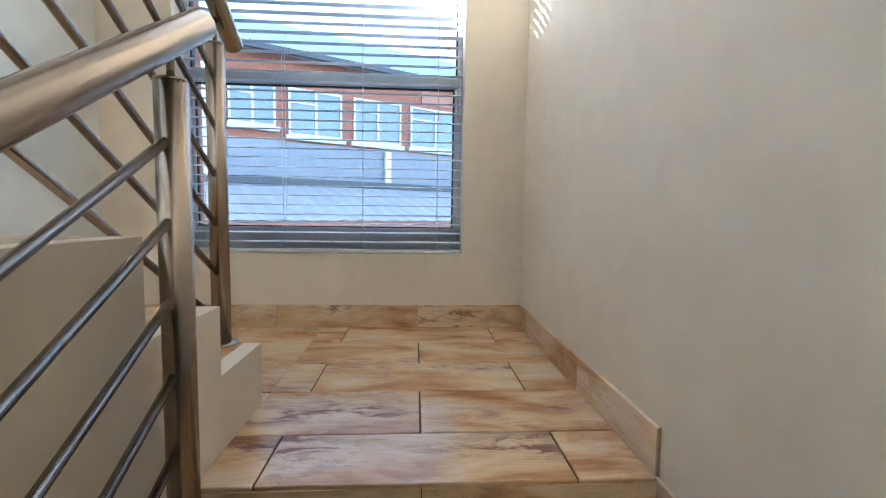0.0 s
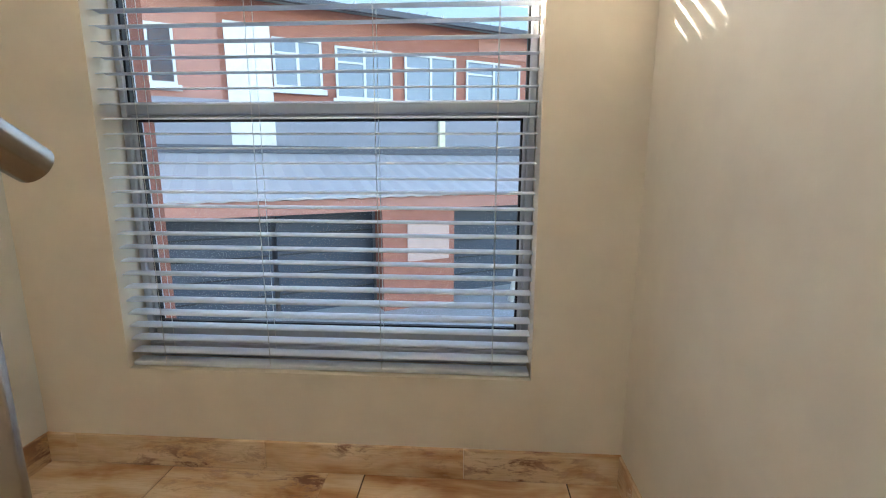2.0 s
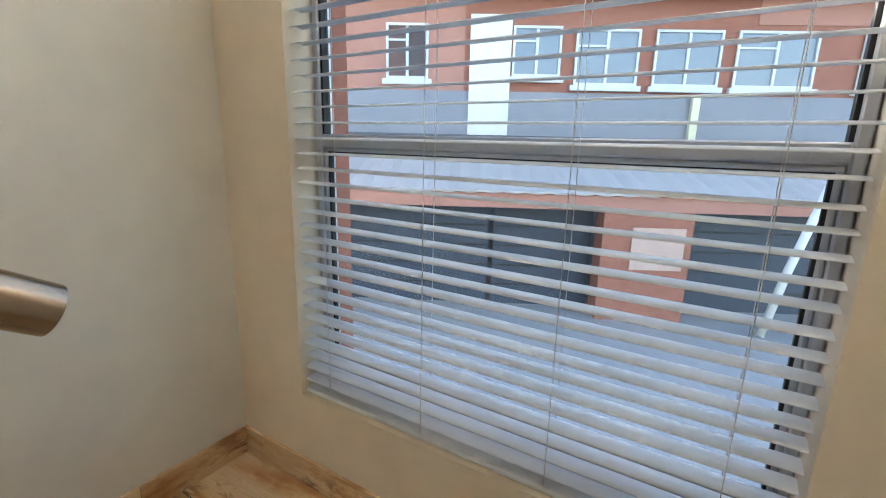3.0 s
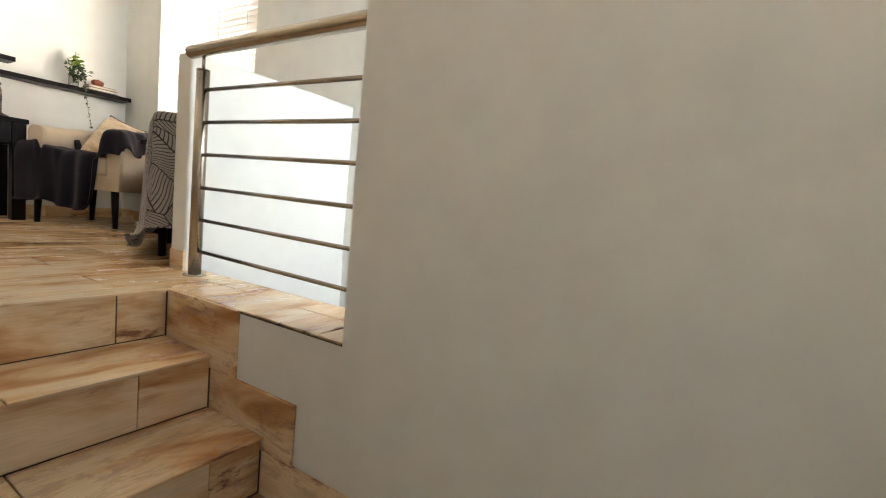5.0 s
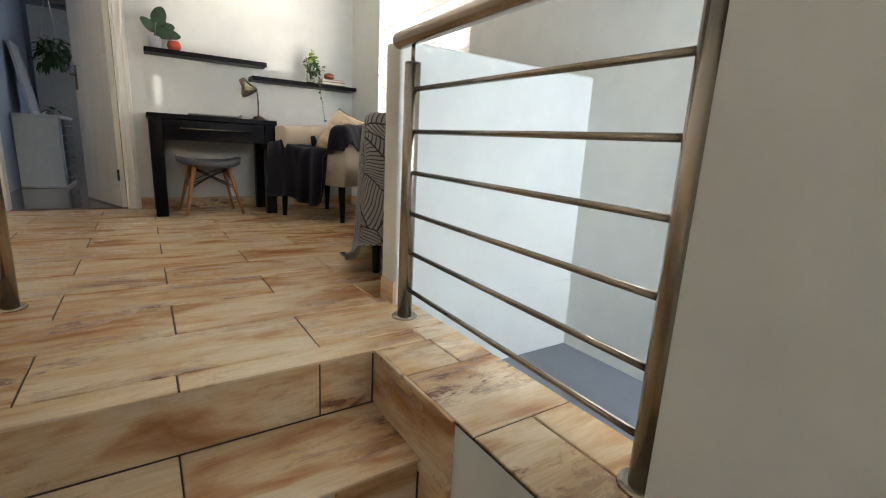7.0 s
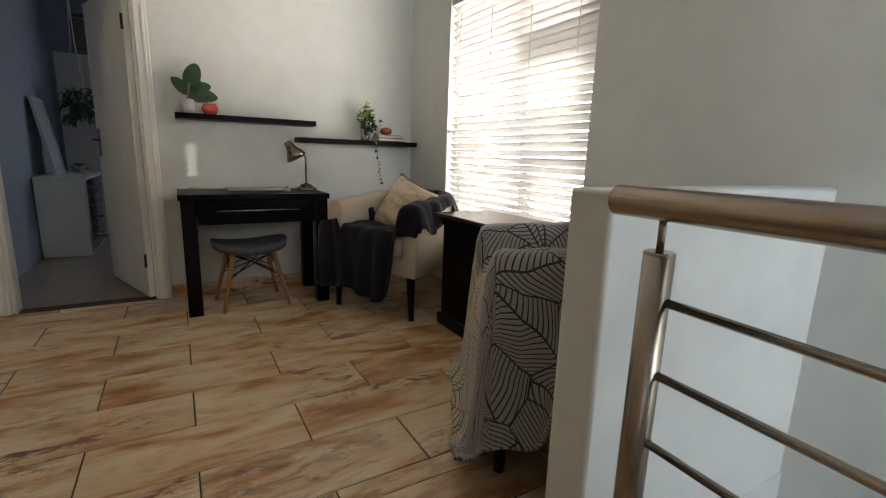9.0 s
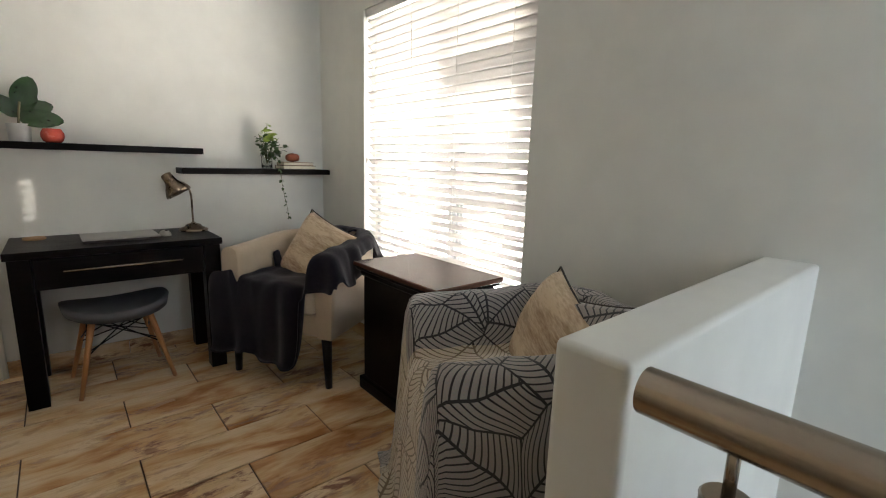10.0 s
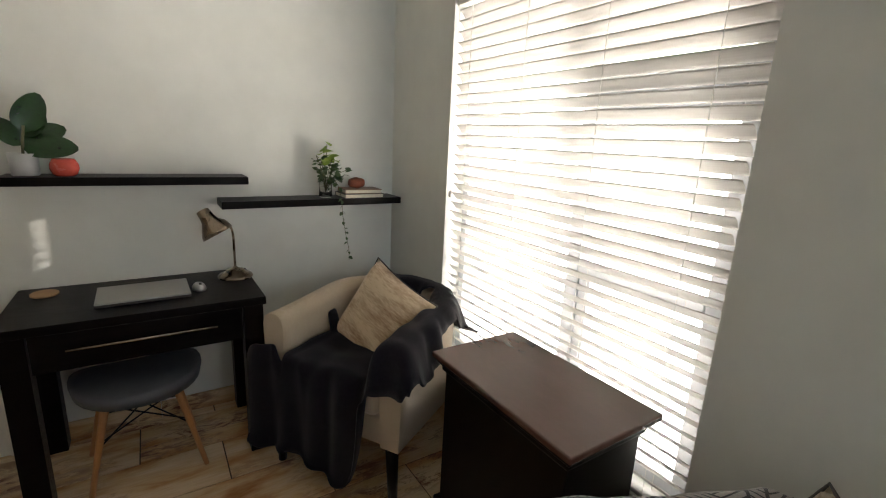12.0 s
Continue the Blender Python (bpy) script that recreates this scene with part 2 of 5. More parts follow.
M_THROWB = leaf_cloth("leaf_pattern_throw_back", (0.60, 0.52, 0.40), (0.22, 0.17, 0.11), 5.2, 48.0)
M_CUSHION = mat("gold_feather_cloth", (0.62, 0.49, 0.33), 0.85, dark=(0.25, 0.14, 0.065), scale=5, stretch=(1.0, 5.0, 2.0), amount=0.38, bump=0.4, bump_scale=160, sheen=0.2)
M_GREYSEAT = mat("grey_plastic_seat", (0.10, 0.10, 0.11), 0.55, scale=8, bump=0.05)
M_BEECH = mat("orange_beech", (0.50, 0.23, 0.08), 0.45, dark=(0.36, 0.15, 0.05), scale=8, stretch=(6, 6, 0.8))
M_BLACKWIRE = mat("black_steel_wire", (0.02, 0.02, 0.02), 0.4, 0.8, scale=20)
M_BRASS = mat("antique_brass", (0.27, 0.215, 0.155), 0.28, 1.0, dark=(0.19, 0.145, 0.10), scale=9)
M_SILVER = mat("silver_laptop_shell", (0.44, 0.43, 0.41), 0.38, 0.7, scale=12)
M_POT = mat("grey_ceramic", (0.42, 0.42, 0.42), 0.35, scale=8)
M_RED = mat("coral_red_glaze", (0.50, 0.075, 0.05), 0.25, dark=(0.36, 0.045, 0.03), scale=14)
M_FIG = mat("dark_fig_leaf", (0.012, 0.043, 0.009), 0.22, dark=(0.006, 0.021, 0.005), scale=14, bump=0.15, per_object=True)
M_IVY = mat("ivy_leaf", (0.055, 0.11, 0.028), 0.5, dark=(0.025, 0.05, 0.016), scale=30, per_object=True)
M_LIME = mat("lime_leaf", (0.26, 0.36, 0.045), 0.5, dark=(0.15, 0.24, 0.03), scale=30, per_object=True)
M_STEM = mat("plant_stem", (0.10, 0.10, 0.04), 0.7, scale=30)
M_SOIL = mat("potting_soil", (0.03, 0.02, 0.014), 0.95, scale=60, bump=0.6)
M_JAR = glass_material("clear_jar", (0.93, 0.95, 0.92))
M_BOOKA = mat("dark_book_cover", (0.05, 0.04, 0.035), 0.5, scale=15)
M_BOOKB = mat("brown_book_cover", (0.20, 0.10, 0.05), 0.5, scale=15)
M_PAGES = mat("book_pages", (0.70, 0.64, 0.52), 0.9, scale=20, stretch=(1, 1, 20))
M_RUST = mat("red_brown_ornament", (0.28, 0.07, 0.025), 0.45, dark=(0.14, 0.03, 0.012), scale=30, bump=0.4)
M_CORK = mat("cork_coaster", (0.45, 0.27, 0.13), 0.8, scale=50, bump=0.3)
M_LAMINATE = mat("white_laminate", (0.74, 0.73, 0.70), 0.35, scale=3)
M_MIRROR = mat("mirrored_drawer", (0.75, 0.80, 0.88), 0.06, 1.0, scale=4, rough_var=0.04)
M_CURTAIN = mat("taupe_curtain", (0.20, 0.175, 0.16), 0.9, scale=6, stretch=(6, 6, 0.5))
M_BRICK = mat("orange_brick", (0.34, 0.135, 0.09), 0.85, dark=(0.24, 0.09, 0.06), scale=3, stretch=(1, 1, 4), bump=0.4, bump_scale=30)
M_PINK = mat("pale_red_plaster", (0.42, 0.20, 0.15), 0.85, scale=1.2)
M_GREYPL = mat("pale_grey_plaster", (0.46, 0.47, 0.48), 0.85, scale=1.0, bump=0.2, bump_scale=30)
M_ROOF = mat("green_grey_roof_sheet", (0.36, 0.42, 0.42), 0.45, 0.2, scale=1.0, stretch=(1, 4, 1))
M_ROOFDK = mat("dark_eave_tile", (0.09, 0.09, 0.10), 0.8, scale=3)
M_SHEET = mat("pale_roof_sheet", (0.40, 0.37, 0.35), 0.5, 0.1, scale=1.0, stretch=(6, 1, 1))
M_WINPANE = mat("far_window_pane", (0.17, 0.21, 0.26), 0.2, scale=1.5)
M_PALEPANE = mat("pale_window_pane", (0.45, 0.47, 0.49), 0.3, scale=1.5)
M_WINFR = mat("far_white_frame", (0.60, 0.60, 0.58), 0.6, scale=4)
M_NAVY = mat("dark_garage_door", (0.045, 0.055, 0.075), 0.6, scale=2, stretch=(1, 1, 8))
M_PAVING = mat("grey_paving", (0.30, 0.29, 0.28), 0.9, scale=2.5, bump=0.4, bump_scale=40)
M_LOWPL = mat("grey_plaster_base", (0.26, 0.26, 0.29), 0.85, scale=1.5, amount=0.6)
M_SIGN = mat("pale_notice_board", (0.52, 0.36, 0.30), 0.7, scale=5)
# pole's white paint, also the painted sun patch on the far wall
M_POLE = mat("white_pole_and_sun_patch", (0.68, 0.66, 0.60), 0.5, scale=6)
# white upright with yellow sunlight put into its colour
M_SUNPANEL = mat("sunlit_panel_paint", (0.72, 0.66, 0.46), 0.6, scale=6)

# ---- mesh helpers ----


def box(bm, x0, x1, y0, y1, z0, z1):
    v = [bm.verts.new(p) for p in ((x0, y0, z0), (x1, y0, z0), (x1, y1, z0), (x0, y1, z0), (x0, y0, z1), (x1, y0, z1), (x1, y1, z1), (x0, y1, z1))]
    for f in ((3, 2, 1, 0), (4, 5, 6, 7), (0, 1, 5, 4), (1, 2, 6, 5), (2, 3, 7, 6), (3, 0, 4, 7)):
        bm.faces.new([v[i] for i in f])
    return v


def boxes(*rows):
    bm = bmesh.new()
    for r in rows:
        box(bm, *r)
    return bm


def soft_box(x0, x1, y0, y1, z0, z1, r=0.004, seg=2):
    bm = boxes((x0, x1, y0, y1, z0, z1))
    bmesh.ops.bevel(bm, geom=bm.edges[:], offset=r, segments=seg, affect="EDGES", profile=0.5)
    return bm


def tube(bm, points, r, seg=12, cap=True, radii=None):
    """A round bar along points."""
    pts = [Vector(p) for p in points]
    rings = []
    side = None
    for i, p in enumerate(pts):
        d = (pts[min(i + 1, len(pts) - 1)] - pts[max(i - 1, 0)]).normalized()
        if side is None:
            side = d.orthogonal().normalized()
        side = (side - d * side.dot(d)).normalized()
        up = d.cross(side)
        rr = radii[i] if radii else r
        rings.append([bm.verts.new(p + rr * (math.cos(a) * side + math.sin(a) * up)) for a in (2 * math.pi * k / seg for k in range(seg))])
    for a, b in zip(rings, rings[1:]):
        for k in range(seg):
            f = bm.faces.new((a[k], a[(k + 1) % seg], b[(k + 1) % seg], b[k]))
            f.smooth = True
    if cap:
        bm.faces.new(rings[0][::-1])
        bm.faces.new(rings[-1])
    return bm


def lathe(bm, profile, seg=24, center=(0, 0, 0)):
    """Turns (radius, height) pairs about z."""
    c = Vector(center)
    rings = [[bm.verts.new(c + Vector((r * math.cos(a), r * math.sin(a), h))) for a in (2 * math.pi * k / seg for k in range(seg))] for r, h in profile]
    for a, b in zip(rings, rings[1:]):
        for k in range(seg):
            f = bm.faces.new((a[k], a[(k + 1) % seg], b[(k + 1) % seg], b[k]))
            f.smooth = True
    bm.faces.new(rings[0][::-1])
    bm.faces.new(rings[-1])
    return bm


def mesh_of(name, bm, material):
    bmesh.ops.recalc_face_normals(bm, faces=bm.faces[:])
    me = bpy.data.meshes.new(name)
    bm.to_mesh(me)
    bm.free()
    for m in (material if isinstance(material, (list, tuple)) else [material]):
        me.materials.append(m)
    return me


def part(name, bm, material, parent, label=""):
    """One mesh under a thing or a part."""
    ob = new(name, mesh_of(name, bm, material))
    ob.parent = parent
    if label:
        ob["label"] = label
    return ob


def thing(name, label, category, m=None, group="", kind=""):
    ob = new(name)
    ob.empty_display_size = 0.05
    if m is not None:
        ob.matrix_world = m
    return tagged(ob, label, category, group, kind)


def solid(name, bm, material, label, category, kind="", m=None, group=""):
    ob = new(name, mesh_of(name, bm, material))
    if m is not None:
        ob.matrix_world = m
    return tagged(ob, label, category, group, kind)


def structure(name, rows, material, label, category="wall"):
    return solid(name, boxes(*rows), material, label, category, "structure")


# ---- large structure ----
T = 0.24
x0, x1, z0, z1 = LWIN
# unseen void window: assumed, and enlarged to let in more fill light
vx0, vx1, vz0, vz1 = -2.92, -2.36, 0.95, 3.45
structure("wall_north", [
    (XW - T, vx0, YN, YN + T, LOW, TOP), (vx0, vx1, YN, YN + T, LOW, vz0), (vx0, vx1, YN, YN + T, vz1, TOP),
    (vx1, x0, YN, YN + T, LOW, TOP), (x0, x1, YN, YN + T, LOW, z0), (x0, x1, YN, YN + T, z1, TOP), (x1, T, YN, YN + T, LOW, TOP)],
    M_CREAM, "cream painted plaster wall around the stair window")
structure("wall_east", [(0, T, YD - 0.12, YN, LOW, TOP)], M_CREAM, "cream painted plaster wall beside the stairs")
y0, y1, wz0, wz1 = RWIN
structure("wall_west", [
    (XW - T, XW, YD - 0.12, y0, LOW, TOP), (XW - T, XW, y0, y1, LOW, wz0), (XW - T, XW, y0, y1, wz1, TOP), (XW - T, XW, y1, YN, LOW, TOP)],
    M_SAGE, "pale sage painted wall with a tall window")
DX0, DX1, DZ = -1.36, -0.586, UP + 2.03
structure("wall_south", [
    (XW, DX0, YD - 0.12, YD, LOW, TOP), (DX0, DX1, YD - 0.12, YD, DZ, TOP), (DX0, DX1, YD - 0.12, YD, LOW, UP - 0.10), (DX1, 0, YD - 0.12, YD, LOW, TOP)],
    M_SAGE, "pale sage painted wall behind the desk with a doorway")
structure("wall_stair", [(-2.31, XL, -1.478, YN, LOW, TOP), (-2.31, XL, -2.674, -1.478, LOW, UP - 0.012)],
          M_SAGE, "pale grey painted wall beside the upper flight ending at a tiled ledge")
pbm = boxes((XW, -2.232, -2.788, -2.674, UP - 0.012, 2.042))
for v in pbm.verts:                       # the wall runs slightly askew, with hand-rounded plaster edges
    if v.co.x < XW + 0.01:
        v.co.y -= 0.020 if v.co.y < -2.7 else 0.006
bmesh.ops.bevel(pbm, geom=[e for e in pbm.edges if all(v.co.z > 2.0 for v in e.verts) or all(v.co.x > -2.3 for v in e.verts)], offset=0.011, segments=4, affect="EDGES", profile=0.5)
for f in pbm.faces:
    f.smooth = f.calc_area() < 0.02
box(pbm, XW, -2.31, -2.80, -2.674, 0.72, UP - 0.012)
solid("wall_parapet", pbm, M_SAGE, "pale plastered half-height wall between lounge and stair void", "wall", "structure")
structure("floor_void", [(XW, -2.31, -2.674, YN, 0.52, 0.72)], M_DARKFLOOR, "dark grey floor of the stair void", "floor")
structure("ceiling", [(XW - T, T, -8.9, YN + T, TOP, TOP + 0.2)], M_CEIL, "white painted ceiling", "ceiling")
upper = structure("floor_upper", [
    (XW, 0, YD - 0.12, -3.2, UP - 0.22, UP - 0.005), (XW, XS, -3.2, -2.788, UP - 0.22, UP - 0.005),
    (-2.31, XS, -2.788, YT - 0.004, UP - 0.22, UP - 0.005), (-2.31, XL, YT - 0.004, -1.478, UP - 0.012, UP - 0.005)],
    M_GROUT, "upper floor of wood-look ceramic tiles with dark joints", "floor")
landing = structure("floor_landing", [(XL, XS, Y1 - 0.004, YN, -0.20, -0.005), (XS, 0, -1.320, YN, -0.20, -0.005)],
                    M_GROUT, "landing floor of wood-look ceramic tiles with dark joints", "floor")
structure("floor_lower", [(XL, 0, YD, -1.324 - 9 * GO, LOW - 0.15, LOW)], M_DARKFLOOR, "floor at the foot of the stairs", "floor")

# upper flight: solid core, open side plastered white
core, curb = [], []
CURB = ((Y1, 0.18), (-1.180, 0.346), (-1.468, 0.523), (-1.760, 0.712), (-2.060, 0.900))   # front and top of each step
TREADS = [z for y, z in CURB] + [UP]
for k in range(5):
    zt, ya, yb = TREADS[k], Y1 - GO * k, Y1 - GO * (k + 1)
    core.append((XL, -1.04, yb if k < 4 else YT, ya - 0.012, LOW, zt - 0.012))
    ca, cz = CURB[k]
    curb.append((-1.04, XS, CURB[k + 1][0] if k < 4 else YT, ca, LOW, cz))
curb.append((-1.04, XS, -3.2, YT, LOW, UP - 0.22))
stair_up = tagged(new("staircase_upper", mesh_of("staircase_upper", boxes(*core), M_GROUT)), "upper flight of stairs clad in brown wood-look tiles", "stairs", kind="structure")
cb = boxes(*curb)
part("stringer", cb, M_CREAM, stair_up, "cream plastered stepped side")
# lower flight
core = []
for j in range(1, 10):
    core.append((XS, 0, -1.324 - GO * j, -1.324 - GO * (j - 1), LOW, -RISE * j - 0.012))
stair_dn = tagged(new("staircase_lower", mesh_of("staircase_lower", boxes(*core), M_GROUT)), "lower flight of stairs clad in brown wood-look tiles", "stairs", kind="structure")

# room beyond the door
# the gap in the far wall is invented, unseen, for the fill lamp
structure("wall_bedroom", [(-0.40, 0.0, -8.7, YD - 0.12, UP, TOP), (-3.4, -2.9, -8.9, -8.7, UP, TOP), (-2.9, -1.9, -8.9, -8.7, UP, UP + 0.85), (-2.9, -1.9, -8.9, -8.7, UP + 2.1, TOP), (-1.9, 0.0, -8.9, -8.7, UP, TOP), (-3.4, -3.2, -8.7, YD - 0.12, UP, TOP)],
          M_BLUE, "blue-grey painted bedroom walls")
structure("floor_bedroom", [(-3.4, 0, -8.7, YD - 0.12, UP - 0.2, UP - 0.002)], M_GLOSSFLOOR, "glossy brown bedroom floor", "floor")

structure("trim", [(x0, x0 + 0.014, 0.16, YN + T + 0.01, z0, z1), (x1 - 0.014, x1, 0.16, YN + T + 0.01, z0, z1), (x0 + 0.014, x1 - 0.014, 0.16, YN + T + 0.04, z0, z0 + 0.03)],
          M_BRICK, "red brick outer reveal of the stair window", "trim")

# ---- outside ----
GROUND = -1.95
gb = bmesh.new()
gv = [gb.verts.new(p) for p in ((-900, -900, GROUND), (900, -900, GROUND), (900, 900, GROUND), (-900, 900, GROUND))]
gb.faces.new(gv)
solid("ground", gb, M_PAVING, "grey paved yard between the houses", "ground", "structure")

# frame of the far facade: local x along it, y towards us is negative
FA = math.degrees(math.atan2(0.485, 0.875))
facade = pose(-7.9, 9.0, 0, 0, 0, FA)


def far_house():
    h = thing("townhouse", "two-storey brick townhouse row with white windows and sheet roof", "house", facade)
    part("wall", boxes((-6, 34, 0, 0.25, GROUND, 4.9)), M_BRICK, h, "orange-red brick upper wall")
    part("wall", boxes((-6, 1.5, -0.03, 0.0, 2.55, 4.86), (8.6, 34, -0.03, 0, 4.2, 4.86)), M_PINK, h, "pale red plaster")
    part("wall", boxes((-6, 34, -0.05, 0.0, GROUND, 2.55)), M_LOWPL, h, "pale grey plastered lower wall")
    rb = bmesh.new()
    v = [rb.verts.new(p) for p in ((-6.5, -0.5, 4.92), (34.5, -0.5, 4.92), (34.5, 3.2, 7.0), (-6.5, 3.2, 7.0), (34.5, 7, 4.92), (-6.5, 7, 4.92))]
    for f in ((0, 1, 2, 3), (3, 2, 4, 5), (0, 3, 5), (1, 4, 2), (0, 5, 4, 1)):
        rb.faces.new([v[i] for i in f])
    roof = part("roof", rb, M_ROOF, h, "green-grey sheet metal roof")
    for k in range(80):
        xx = -6.3 + k * 0.5
        part("roof_rib", boxes((xx, xx + 0.035, -0.5, -0.3, 4.95, 5.06)), M_ROOF, roof)
    part("gutter", boxes((-6.5, 34.5, -0.62, -0.5, 4.80, 4.94)), M_ROOFDK, h, "dark scalloped eave edge")
    for a, b, zb, zt in ((-0.44, 0.52, 2.88, 4.08), (2.76, 3.85, 2.98, 4.05), (4.32, 5.77, 2.80, 4.0), (6.26, 7.76, 2.80, 4.0), (8.23, 10.04, 2.80, 4.0), (11.2, 12.7, 2.8, 4.0), (14, 15.5, 2.8, 4.0)):
        w = part("window", boxes((a, b, -0.03, 0.02, zb, zt)), M_WINPANE, h, "white-framed window with pale curtain")
        fr = [(a - 0.06, b + 0.06, -0.08, -0.03, zb - 0.07, zb), (a - 0.06, b + 0.06, -0.08, -0.03, zt, zt + 0.06), (a - 0.06, a, -0.08, -0.03, zb, zt), (b, b + 0.06, -0.08, -0.03, zb, zt)]
        mid = (a + b) / 2
        fr += [(mid - 0.035, mid + 0.035, -0.075, -0.03, zb, zt), (a, mid - 0.035, -0.07, -0.03, zb + 0.7 * (zt - zb), zb + 0.7 * (zt - zb) + 0.05)]
        part("frame", boxes(*fr), M_WINFR, w)
        part("sill", boxes((a - 0.15, b + 0.15, -0.16, -0.03, zb - 0.2, zb - 0.07)), M_WINFR, w)
    # patch of sunlight on the wall, modelled as a white slab
    part("sun_patch", boxes((1.63, 2.66, -0.12, -0.03, 1.1, 4.35)), M_POLE, h, "sunlit patch of wall built as a tall white panel")
    return h


far_house()

# carport in front of it, nearer by a third
FK = 0.67
front = pose(-5.446, 5.64, 0, 0, 0, FA)


def carport():
    c = thing("carport", "carport with pale sheet roof, red beam and brick pillar", "carport", front)
    rb = bmesh.new()
    n = 120
    rows = []
    for i in range(n + 1):
        xx = -6 + 24 * i / n
        dz = 0.025 * (i % 2)
        rows.append([rb.verts.new((xx, yy, zz + dz)) for yy, zz in ((-0.1, 0.42), (3.0, 1.26), (3.0, 1.22), (-0.1, 0.38))])
    for a, b in zip(rows, rows[1:]):
        for k in range(4):
            rb.faces.new((a[k], b[k], b[(k + 1) % 4], a[(k + 1) % 4]))
    part("roof", rb, M_SHEET, c, "pale corrugated roof sheets")
    part("flashing", boxes((-6, 18, 2.9, 3.05, 1.27, 1.44)), M_ROOFDK, c)
    part("beam", boxes((-6, 18, -0.02, 0.15, 0.12, 0.38)), M_PINK, c, "red-brown painted beam")
    s0, s1 = 5.42 * FK, 7.80 * FK
    pil = part("pillar", boxes((s0, s1, 0.0, 0.5, GROUND, 0.12)), M_BRICK, c, "red brick pillar")
    part("notice", boxes((6.2 * FK, 7.6 * FK, -0.03, -0.004, -0.95, -0.17)), M_SIGN, pil, "pale notice board")
    part("pillar", boxes((-4.2, -3.6, 0.0, 0.5, GROUND, 0.12)), M_BRICK, c, "red brick pillar")
    part("pillar", boxes((11.5, 12.3, 0.0, 0.5, GROUND, 0.12)), M_BRICK, c, "red brick pillar")
    for a, b in ((-3.6, 1.6), (1.7, s0), (s1, 11.5)):
        d = part("garage_door", boxes((a, b, 0.7, 0.78, GROUND, 0.12)), M_NAVY, c, "dark panelled garage door")
        for k in range(5):
            zz = GROUND + 0.4 * (k + 1)
            part("door_rail", boxes((a, b, 0.685, 0.7, zz, zz + 0.03)), M_GASKET, d)
    return c


carport()
pl = thing("gate_pole", "slanting white painted pole in front of the garages", "pole", front @ pose(9.75 * FK, -0.5, GROUND))
part("pole", tube(bmesh.new(), ((-0.15, 0, 0), (0.10, 0, 1.2), (0.52, 0, 2.75)), 0.07, 10), M_POLE, pl)
# column on the far wall; its sunlit yellow is in the paint
solid("sunlit_panel", soft_box(7.22, 7.42, -0.2, -0.06, 0.76, 2.5, r=0.02), M_SUNPANEL, "upright panel on the far wall with sunlight painted in as bright cream", "panel", m=facade)

# house block added on the sunny side to cut off the low sun
nb = thing("sun_block_house", "made-up pale house block that cuts off the low sun", "house", pose(-11.2, 0, GROUND))
part("wall", boxes((-7, 0, -16, 7.5, 0, 6.48)), M_GREYPL, nb)
part("coping", boxes((-7.05, 0.05, -16.05, 7.55, 6.48, 6.58)), M_ROOFDK, nb)
# invented windows, panes paled to merge with the bright outdoors
for k in range(5):
    yy = -13.5 + 4 * k
    w = part("window", boxes((0.0, 0.02, yy, yy + 1.5, 3.6, 4.8)), M_PALEPANE, nb, "made-up window with a paled pane")
    part("frame", boxes((0.02, 0.05, yy - 0.06, yy + 1.56, 3.52, 3.6), (0.02, 0.05, yy - 0.06, yy + 1.56, 4.8, 4.88), (0.02, 0.05, yy - 0.06, yy, 3.6, 4.8), (0.02, 0.05, yy + 1.5, yy + 1.56, 3.6, 4.8), (0.02, 0.05, yy + 0.72, yy + 0.78, 3.6, 4.8)), M_WINFR, w)

# ---- windows: built in a local frame, x across, y outwards ----


def bar(w, *b):
    return part("frame_bar", soft_box(*b, r=0.004, seg=1), M_ALU, w)


def pane(w, a, b, c, d, y=0.0):
    p = part("pane", boxes((a, b, y - 0.002, y + 0.002, c, d)), M_GLASS, w)
    p.visible_shadow = False
    return p


